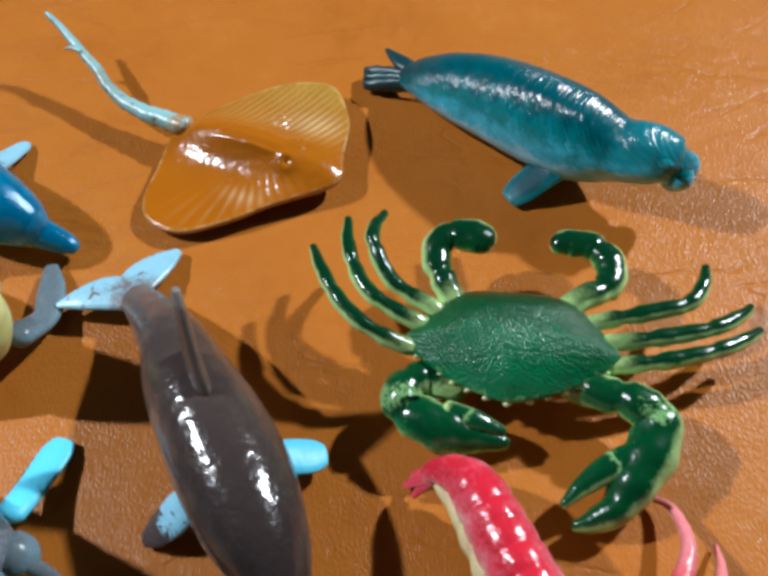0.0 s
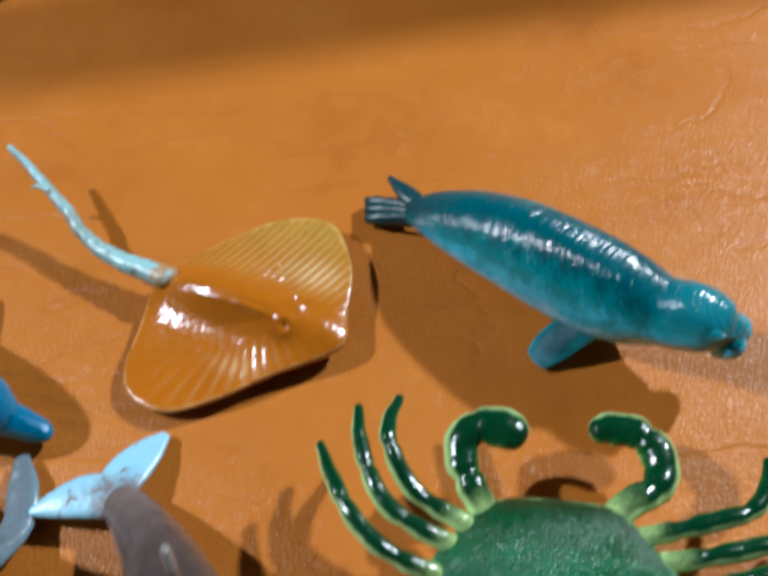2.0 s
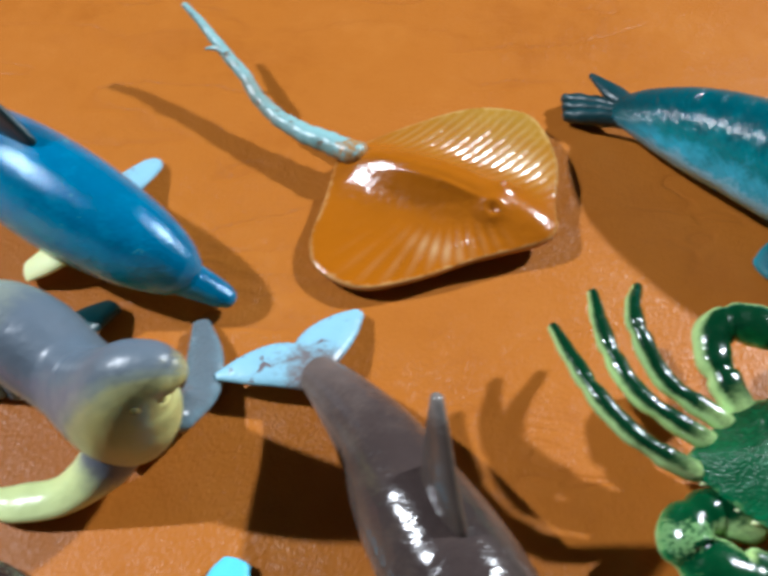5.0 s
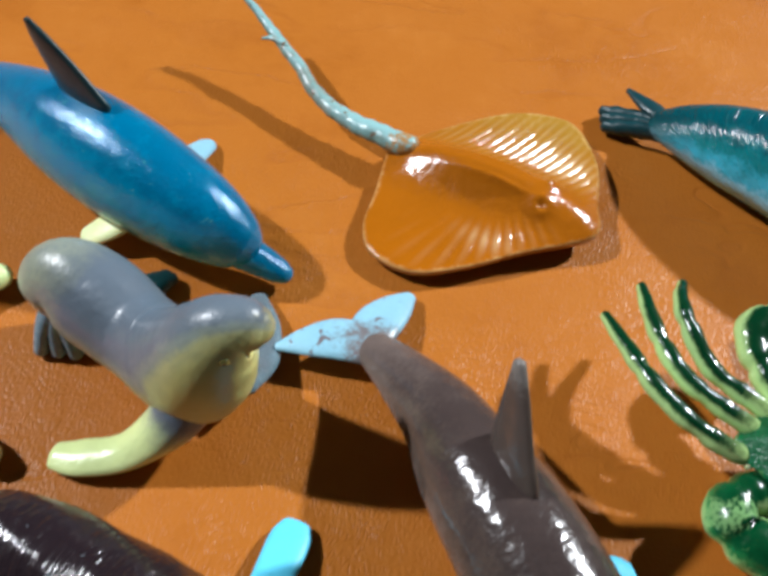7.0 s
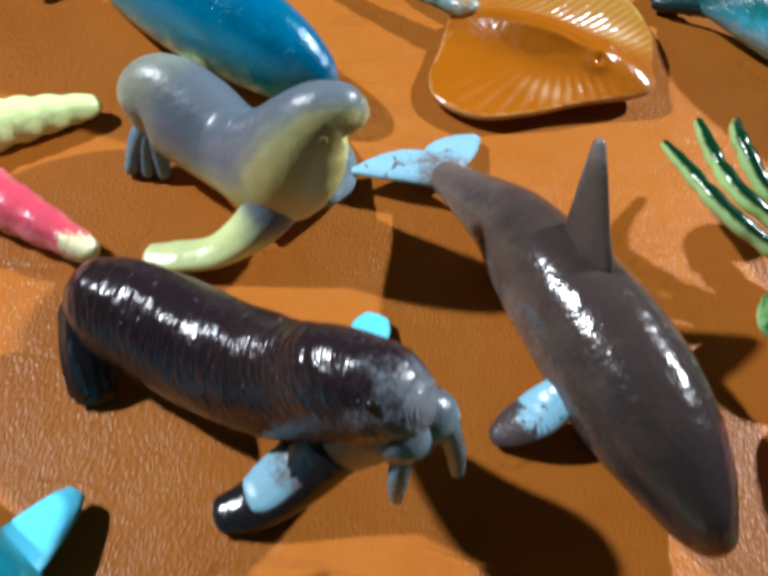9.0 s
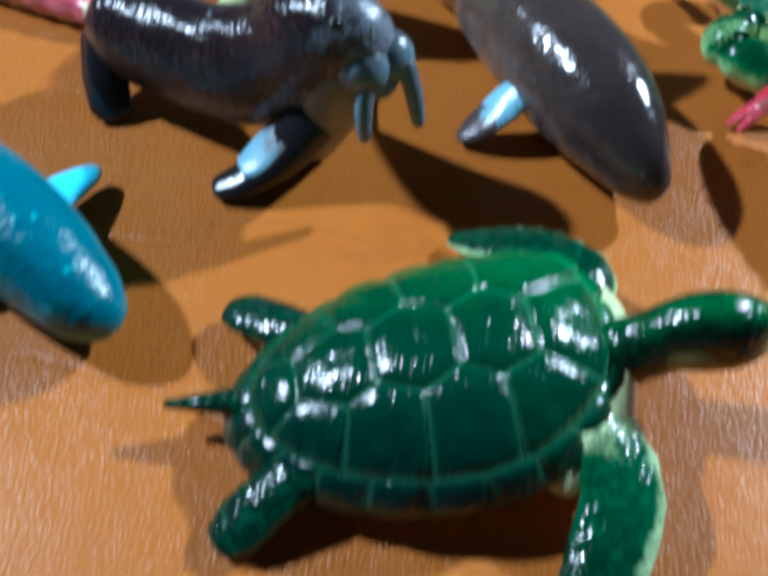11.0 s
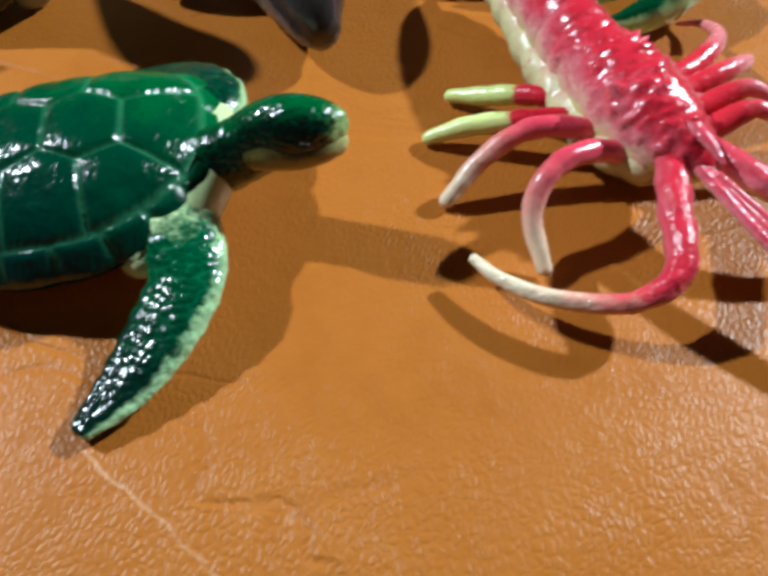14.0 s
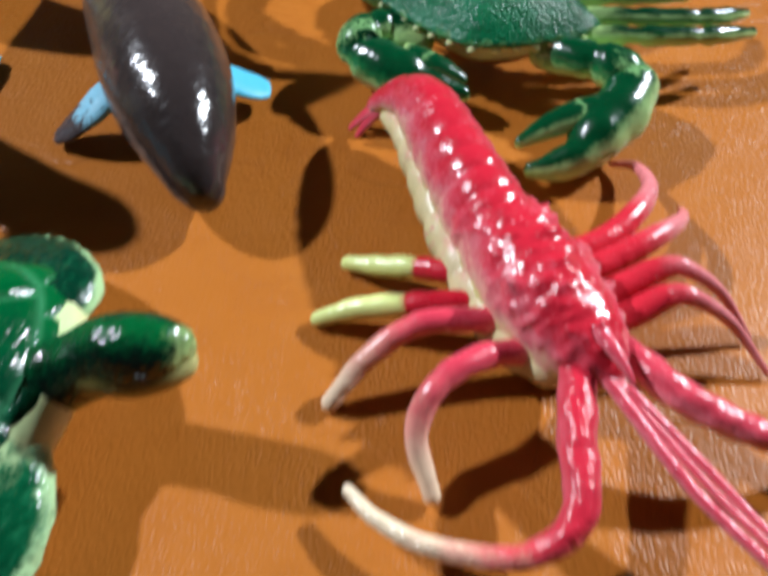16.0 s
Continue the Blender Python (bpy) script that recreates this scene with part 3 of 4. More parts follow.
# ---- green crab ----
def crab():
    toy = thing("toy_crab", 0.25, 1.08, "glossy green plastic crab toy with cream underside and claws", "toy")
    mid, c, s = np.array((0.252, 1.088)), math.cos(-0.115), math.sin(-0.115)
    rng = random.Random(4)
    pips = [(rng.uniform(-1, 1), rng.uniform(-1, 1), rng.uniform(0.5, 1.0)) for _ in range(900)]
    px, py, ph = np.array(pips).T

    def rim(a):
        x, y = math.cos(a), math.sin(a)
        if y > 0:
            w = (abs(y)**7 + (abs(x) + 0.44 * abs(y))**7) ** (-1 / 7)
            return x * 0.19 * w, y * 0.112 * w
        w = (abs(x)**1.42 + abs(y)**1.42) ** (-1 / 1.42)
        return x * 0.19 * w, y * 0.108 * w

    def upper(r, a, top):
        x, y = rim(a)
        x, y = x * r, y * r
        tooth = 0.004 * abs(math.sin(a * 14)) * (r > 0.97) * (math.sin(a) < 0.2)
        x, y = x * (1 + 3 * tooth), y * (1 + 3 * tooth)
        z = 0.113 + 0.06 * (1 - r**2.4) + 0.05 * (y + 0.0)
        near = (px - x / 0.187) ** 2 * 3.4 + (py - y / 0.1) ** 2
        z += float(np.max(ph * np.exp(-near / 0.0016))) * 0.0018 * (r < 0.95) * min(1.0, max(0.15, 0.6 - 9 * y)) * (1 if top else 0)
        z -= 0 if top else 0.022 * (1 - r**4) + 0.004
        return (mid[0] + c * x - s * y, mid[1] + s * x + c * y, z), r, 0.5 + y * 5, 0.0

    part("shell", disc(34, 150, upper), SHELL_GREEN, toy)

    def lower(r, a, top):
        x, y = rim(a)
        x, y = x * r * 0.97, y * r * 0.97
        z = 0.108 + 0.05 * y if top else 0.022 + (0.088 + 0.05 * y) * r**2.2
        return (mid[0] + c * x - s * y, mid[1] + s * x + c * y, z), r, r, 0.0

    part("belly", disc(12, 90, lower), CREAM, toy, "cream underside of the shell")
    ring = [(a, 1 + 0.0) for a in np.linspace(math.pi * 1.04, math.pi * 1.96, 15)]
    for a, _ in ring:
        x, y = rim(a)
        part("tooth", ball((mid[0] + c * x - s * y, mid[1] + s * x + c * y, 0.103 + 0.05 * y), (0.008, 0.004, 0.006), rings=6, around=8), CREAM, toy)

    def knuckles(*at):
        return lambda u, a: 1 + 0.075 * math.sin(u * 31 + 2 * math.sin(a)) * math.sin(u * 13 + a) - sum(0.2 * math.exp(-((u - k) / 0.02) ** 2) for k in at)

    legs = [
        [(0.1, 1.1, 0.085), (0.056, 1.093, 0.115), (-0.013, 1.124, 0.137), (-0.065, 1.182, 0.145), (-0.096, 1.247, 0.14), (-0.117, 1.304, 0.128)],
        [(0.12, 1.14, 0.09), (0.081, 1.139, 0.12), (0.004, 1.184, 0.137), (-0.034, 1.25, 0.14), (-0.049, 1.314, 0.14), (-0.052, 1.37, 0.13)],
        [(0.14, 1.16, 0.095), (0.115, 1.167, 0.12), (0.041, 1.215, 0.135), (0.004, 1.285, 0.157), (0.002, 1.334, 0.15), (0.019, 1.386, 0.128)],
        [(0.37, 1.13, 0.09), (0.407, 1.136, 0.11), (0.509, 1.153, 0.117), (0.576, 1.172, 0.115), (0.609, 1.211, 0.115), (0.622, 1.252, 0.11)],
        [(0.4, 1.1, 0.09), (0.436, 1.096, 0.105), (0.539, 1.109, 0.105), (0.615, 1.127, 0.102), (0.665, 1.153, 0.095), (0.694, 1.179, 0.085)],
        [(0.4, 1.06, 0.08), (0.431, 1.054, 0.097), (0.529, 1.062, 0.101), (0.615, 1.085, 0.095), (0.665, 1.107, 0.09), (0.701, 1.132, 0.08)],
    ]
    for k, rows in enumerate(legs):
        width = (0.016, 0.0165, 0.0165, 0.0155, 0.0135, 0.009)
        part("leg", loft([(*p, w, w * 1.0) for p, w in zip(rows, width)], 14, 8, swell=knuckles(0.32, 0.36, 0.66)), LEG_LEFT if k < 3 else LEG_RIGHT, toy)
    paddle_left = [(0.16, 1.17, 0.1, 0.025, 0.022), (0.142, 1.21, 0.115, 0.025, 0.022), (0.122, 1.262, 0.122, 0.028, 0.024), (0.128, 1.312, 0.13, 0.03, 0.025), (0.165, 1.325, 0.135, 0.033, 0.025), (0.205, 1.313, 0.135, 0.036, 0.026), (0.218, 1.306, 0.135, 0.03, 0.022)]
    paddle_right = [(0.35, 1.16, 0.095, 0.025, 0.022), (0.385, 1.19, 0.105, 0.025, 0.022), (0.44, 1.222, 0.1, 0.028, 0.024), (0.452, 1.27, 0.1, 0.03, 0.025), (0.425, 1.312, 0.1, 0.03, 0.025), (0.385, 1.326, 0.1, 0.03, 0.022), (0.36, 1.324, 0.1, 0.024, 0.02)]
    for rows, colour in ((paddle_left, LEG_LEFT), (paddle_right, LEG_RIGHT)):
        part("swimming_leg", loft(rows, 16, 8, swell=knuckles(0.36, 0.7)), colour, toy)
    arm = part("claw", loft([(0.15, 1.03, 0.07, 0.03, 0.028), (0.10, 1.045, 0.078, 0.034, 0.032), (0.06, 1.015, 0.078, 0.038, 0.036), (0.065, 0.985, 0.07, 0.04, 0.038),
                             (0.12, 0.957, 0.06, 0.044, 0.042), (0.17, 0.946, 0.052, 0.036, 0.036), (0.215, 0.935, 0.05, 0.02, 0.022), (0.238, 0.93, 0.05, 0.01, 0.012)],
                            20, 8, swell=knuckles(0.3, 0.46)), CLAW, toy)
    part("pincer", loft([(0.14, 0.975, 0.085, 0.02, 0.014), (0.19, 0.958, 0.082, 0.018, 0.012), (0.232, 0.944, 0.068, 0.008, 0.007)], 14), CLAW, arm)
    arm = part("claw", loft([(0.36, 1.03, 0.075, 0.03, 0.03), (0.405, 1.008, 0.085, 0.034, 0.032), (0.46, 0.985, 0.09, 0.036, 0.034), (0.492, 0.955, 0.085, 0.038, 0.036),
                             (0.475, 0.905, 0.072, 0.045, 0.042), (0.445, 0.86, 0.058, 0.042, 0.042), (0.415, 0.82, 0.045, 0.03, 0.034), (0.375, 0.798, 0.036, 0.02, 0.024), (0.342, 0.79, 0.032, 0.009, 0.012)],
                            20, 8, swell=knuckles(0.26, 0.4)), CLAW, toy)
    part("pincer", loft([(0.455, 0.895, 0.075, 0.028, 0.026), (0.405, 0.876, 0.072, 0.025, 0.024), (0.36, 0.848, 0.066, 0.018, 0.018), (0.324, 0.818, 0.06, 0.008, 0.01)], 14, 8), CLAW, arm)


crab()


# ---- dolphins ----
def dolphin_brown():
    toy = thing("toy_dolphin", -0.28, 0.93, "glossy grey-brown plastic dolphin toy with pale blue fins", "toy")
    part("body", loft([(-0.5, 1.266, 0.042, 0.03, 0.012), (-0.437, 1.2, 0.058, 0.048, 0.038), (-0.372, 1.113, 0.085, 0.065, 0.068), (-0.322, 1.02, 0.098, 0.083, 0.09), (-0.268, 0.935, 0.102, 0.094, 0.1),
                       (-0.222, 0.855, 0.102, 0.097, 0.101), (-0.185, 0.785, 0.1, 0.09, 0.096), (-0.15, 0.72, 0.092, 0.072, 0.083), (-0.12, 0.66, 0.078, 0.046, 0.06), (-0.1, 0.63, 0.068, 0.028, 0.036)], 36, 10), BROWN, toy)
    part("dorsal_fin", loft([(-0.279, 0.98, 0.13, 0.066, 0.024), (-0.284, 0.995, 0.178, 0.06, 0.018), (-0.289, 1.018, 0.222, 0.044, 0.014), (-0.294, 1.05, 0.276, 0.027, 0.011), (-0.298, 1.076, 0.318, 0.011, 0.008)], 20, 10, up=(0.85, 0.53, 0)), BROWN_FIN, toy)
    flukes = [loft([(-0.49, 1.25, 0.045, 0.035, 0.012), (-0.54, 1.262, 0.046, 0.042, 0.01), (-0.595, 1.252, 0.045, 0.03, 0.008), (-0.645, 1.238, 0.04, 0.008, 0.005)], 16),
              loft([(-0.5, 1.25, 0.045, 0.035, 0.012), (-0.485, 1.3, 0.042, 0.042, 0.01), (-0.455, 1.35, 0.028, 0.032, 0.008), (-0.43, 1.386, 0.016, 0.012, 0.006)], 16)]
    part("tail_fluke", flukes, SKY, toy, "pale blue tail fluke with chipped paint")
    part("flipper", loft([(-0.29, 0.82, 0.085, 0.03, 0.016), (-0.325, 0.796, 0.058, 0.036, 0.012), (-0.36, 0.78, 0.03, 0.03, 0.009), (-0.383, 0.77, 0.014, 0.015, 0.006)], 16, 8), FIN, toy, "chipped pale blue flipper")
    part("flipper", loft([(-0.17, 0.9, 0.07, 0.026, 0.012), (-0.13, 0.906, 0.05, 0.034, 0.009), (-0.098, 0.914, 0.036, 0.031, 0.007), (-0.082, 0.918, 0.03, 0.022, 0.006)], 16), CYAN, toy, "bright cyan flipper")


def dolphin_blue():
    toy = thing("toy_dolphin", -1.0, 1.57, "metallic blue plastic dolphin toy with pale belly", "toy")
    part("body", loft([(-1.36, 1.79, 0.075, 0.03, 0.024), (-1.27, 1.735, 0.095, 0.05, 0.05), (-1.17, 1.668, 0.11, 0.074, 0.08), (-1.07, 1.6, 0.118, 0.09, 0.105), (-0.97, 1.536, 0.12, 0.094, 0.112),
                       (-0.88, 1.486, 0.112, 0.088, 0.102), (-0.80, 1.446, 0.098, 0.073, 0.086), (-0.745, 1.422, 0.08, 0.053, 0.062), (-0.722, 1.414, 0.07, 0.036, 0.044)], 36, 10), BLUE, toy)
    part("beak", loft([(-0.74, 1.422, 0.056, 0.036, 0.032), (-0.7, 1.409, 0.045, 0.03, 0.026), (-0.668, 1.398, 0.036, 0.024, 0.02), (-0.655, 1.393, 0.032, 0.018, 0.016)], 18), BLUE, toy)
    part("dorsal_fin", loft([(-1.02, 1.58, 0.205, 0.07, 0.015), (-1.05, 1.597, 0.26, 0.05, 0.012), (-1.085, 1.612, 0.32, 0.026, 0.009), (-1.102, 1.618, 0.352, 0.009, 0.005)], 18, up=(0.52, 0.85, 0)), TEAL_DARK, toy)
    part("tail_fluke", [loft([(-1.35, 1.79, 0.07, 0.035, 0.012), (-1.37, 1.73, 0.06, 0.04, 0.01), (-1.38, 1.66, 0.045, 0.01, 0.005)], 16),
                        loft([(-1.35, 1.79, 0.07, 0.035, 0.012), (-1.40, 1.84, 0.06, 0.04, 0.01), (-1.43, 1.9, 0.045, 0.01, 0.005)], 16)], BLUE, toy)
    part("flipper", loft([(-0.91, 1.57, 0.07, 0.03, 0.014), (-0.89, 1.64, 0.04, 0.032, 0.01), (-0.868, 1.71, 0.015, 0.024, 0.007), (-0.862, 1.728, 0.01, 0.014, 0.006)], 16), SKY, toy, "pale blue flipper")
    part("flipper", loft([(-0.94, 1.49, 0.07, 0.034, 0.016), (-0.98, 1.46, 0.045, 0.034, 0.012), (-1.03, 1.44, 0.02, 0.024, 0.008)], 16), CREAM, toy, "pale flipper")


dolphin_brown()
dolphin_blue()


# ---- sea lion ----
def sea_lion():
    toy = thing("toy_sea_lion", -0.83, 1.16, "grey plastic sea lion toy with cream chest and flippers", "toy")
    throat = lambda u, a: 1 + 0.5 * math.exp(-((u - 0.68) / 0.18) ** 2) * (0.5 - 0.5 * math.sin(a)) ** 2
    body = loft([(-1.0, 1.255, 0.09, 0.045, 0.06), (-0.972, 1.262, 0.118, 0.068, 0.092), (-0.915, 1.235, 0.116, 0.076, 0.09), (-0.845, 1.188, 0.112, 0.068, 0.08), (-0.785, 1.142, 0.14, 0.066, 0.082),
                       (-0.748, 1.118, 0.192, 0.062, 0.072), (-0.716, 1.108, 0.24, 0.057, 0.064), (-0.688, 1.108, 0.272, 0.051, 0.056), (-0.66, 1.111, 0.287, 0.04, 0.045), (-0.638, 1.114, 0.284, 0.028, 0.031), (-0.627, 1.116, 0.28, 0.018, 0.02)], 40, 12, swell=throat)
    # the cream of the chest climbs over the side of the face
    marks = body[2]
    marks["v"] = [v - 0.62 * min(1.0, max(0.0, (u - 0.6) / 0.22)) * max(0.0, w - 0.2) for u, v, w in zip(marks["u"], marks["v"], marks["w"])]
    part("body", body, GREY, toy)
    part("front_flipper", loft([(-0.735, 1.1, 0.15, 0.048, 0.048), (-0.772, 1.066, 0.085, 0.042, 0.038), (-0.84, 1.03, 0.034, 0.032, 0.02), (-0.91, 1.018, 0.02, 0.03, 0.014), (-0.952, 1.02, 0.014, 0.022, 0.01)], 18, 8,
                               swell=lambda u, a: 1 + 0.07 * math.sin(a * 5) * u), GREY_LIME, toy, "grey front flipper with cream end")
    part("front_flipper", loft([(-0.69, 1.15, 0.07, 0.032, 0.024), (-0.668, 1.215, 0.034, 0.03, 0.014), (-0.678, 1.285, 0.025, 0.03, 0.01), (-0.698, 1.35, 0.018, 0.015, 0.007)], 16), BLUE_GREY, toy, "grey front flipper")
    toes = [loft([(-0.995, 1.25, 0.11, 0.022, 0.026), (-1.008 + d, 1.225, 0.06, 0.016, 0.02), (-1.01 + 1.6 * d, 1.203, 0.014, 0.013, 0.014)], 14, up=(0, 1, 0.2)) for d in (-0.014, 0.004, 0.022)]
    part("rear_flipper", toes, BLUE_GREY, toy, "grey ridged rear flipper")
    part("rear_flipper", loft([(-0.92, 1.27, 0.06, 0.03, 0.02), (-0.885, 1.33, 0.04, 0.03, 0.014), (-0.86, 1.375, 0.018, 0.02, 0.01)], 16), TEAL_DARK, toy)
    part("eye", ball((-0.676, 1.06, 0.276), (0.007, 0.006, 0.007)), JAW, toy, "small olive eye")


sea_lion()


# ---- walrus ----
def walrus():
    toy = thing("toy_walrus", -0.78, 0.77, "glossy dark brown plastic walrus toy with blue-grey tusks", "toy")

    def folds(u, a):
        return 1 + 0.007 * math.sin(u * 210 + 2 * math.sin(a * 3)) * math.sin(u * 37 + a) * (0.08 < u < 0.75) + 0.012 * math.sin(a * 9 + u * 30)

    part("body", loft([(-0.985, 0.86, 0.1, 0.046, 0.05), (-0.95, 0.853, 0.108, 0.068, 0.076), (-0.88, 0.831, 0.108, 0.078, 0.086), (-0.79, 0.795, 0.11, 0.08, 0.09), (-0.71, 0.762, 0.128, 0.078, 0.095),
                       (-0.65, 0.734, 0.172, 0.066, 0.086), (-0.602, 0.706, 0.225, 0.062, 0.08), (-0.558, 0.688, 0.248, 0.062, 0.066), (-0.524, 0.674, 0.246, 0.05, 0.054)], 40, 14, swell=folds), WALRUS, toy)
    part("chest", loft([(-0.612, 0.722, 0.03, 0.042, 0.036), (-0.592, 0.708, 0.09, 0.05, 0.046), (-0.566, 0.69, 0.16, 0.05, 0.05), (-0.552, 0.682, 0.2, 0.046, 0.046)], 28, 10, up=(1, -0.3, 0)), DULL, toy, "dull olive chest")
    part("muzzle", [ball((-0.526, 0.652, 0.222), (0.038, 0.035, 0.038)), ball((-0.496, 0.68, 0.222), (0.038, 0.035, 0.038)), ball((-0.514, 0.67, 0.195), (0.036, 0.036, 0.032))], BLUE_GREY, toy, "blue-grey whiskered muzzle")
    part("tusk", loft([(-0.52, 0.636, 0.22, 0.014, 0.014), (-0.522, 0.62, 0.175, 0.013, 0.013), (-0.52, 0.612, 0.135, 0.01, 0.01)], 12, up=(1, 0, 0)), BLUE_GREY, toy)
    part("tusk", loft([(-0.47, 0.668, 0.22, 0.014, 0.014), (-0.456, 0.662, 0.175, 0.013, 0.013), (-0.448, 0.656, 0.135, 0.01, 0.01)], 12, up=(1, 0, 0)), BLUE_GREY, toy)
    flipper = part("front_flipper", loft([(-0.61, 0.69, 0.1, 0.05, 0.04), (-0.65, 0.655, 0.055, 0.042, 0.03), (-0.7, 0.625, 0.025, 0.038, 0.02), (-0.745, 0.607, 0.014, 0.026, 0.012)], 18), BLACK, toy, "black front flipper")
    part("paint_patch", loft([(-0.655, 0.662, 0.082, 0.036, 0.01), (-0.69, 0.638, 0.05, 0.034, 0.009), (-0.708, 0.628, 0.041, 0.026, 0.007)], 14), SKY, flipper, "pale blue painted patch")
    part("front_flipper", loft([(-0.608, 0.8, 0.06, 0.028, 0.016), (-0.594, 0.86, 0.036, 0.03, 0.01), (-0.579, 0.925, 0.02, 0.031, 0.007), (-0.572, 0.952, 0.014, 0.022, 0.006)], 16), CYAN, toy, "bright cyan front flipper")
    part("rear_flipper", loft([(-0.978, 0.845, 0.09, 0.042, 0.032), (-0.975, 0.8, 0.055, 0.036, 0.026), (-0.962, 0.765, 0.02, 0.034, 0.018), (-0.958, 0.752, 0.01, 0.026, 0.012)], 18,
                              swell=lambda u, a: 1 + 0.1 * math.sin(a * 7)), BLACK, toy, "black rear flipper")
    part("eye", ball((-0.562, 0.647, 0.29), (0.01, 0.009, 0.009)), DARK_EYE, toy, "small dark eye")


walrus()


# ---- teal whale ----
def whale():
    toy = thing("toy_whale", -1.02, 0.46, "matt teal blue plastic whale toy with cyan flippers", "toy")
    part("body", loft([(-1.38, 0.70, 0.05, 0.03, 0.022), (-1.29, 0.635, 0.07, 0.05, 0.05), (-1.18, 0.56, 0.085, 0.074, 0.078), (-1.08, 0.49, 0.09, 0.084, 0.088), (-0.99, 0.432, 0.09, 0.082, 0.088),
                       (-0.92, 0.384, 0.084, 0.074, 0.08), (-0.872, 0.349, 0.075, 0.062, 0.066), (-0.842, 0.327, 0.068, 0.054, 0.055), (-0.82, 0.312, 0.064, 0.042, 0.042)], 32, 10), WHALE, toy)
    part("flipper", loft([(-1.0, 0.46, 0.06, 0.042, 0.014), (-0.968, 0.53, 0.045, 0.04, 0.01), (-0.944, 0.585, 0.034, 0.026, 0.008), (-0.935, 0.606, 0.03, 0.015, 0.006)], 16), CYAN, toy, "bright cyan flipper")
    part("flipper", loft([(-1.02, 0.41, 0.05, 0.03, 0.014), (-1.06, 0.35, 0.03, 0.03, 0.01), (-1.09, 0.31, 0.015, 0.02, 0.007)], 16), CYAN, toy, "bright cyan flipper")
    part("tail_fluke", [loft([(-1.35, 0.71, 0.05, 0.035, 0.012), (-1.36, 0.78, 0.045, 0.035, 0.01), (-1.36, 0.84, 0.035, 0.01, 0.005)], 16),
                        loft([(-1.35, 0.71, 0.05, 0.035, 0.012), (-1.41, 0.7, 0.045, 0.035, 0.01), (-1.47, 0.68, 0.035, 0.01, 0.005)], 16)], WHALE, toy)


whale()


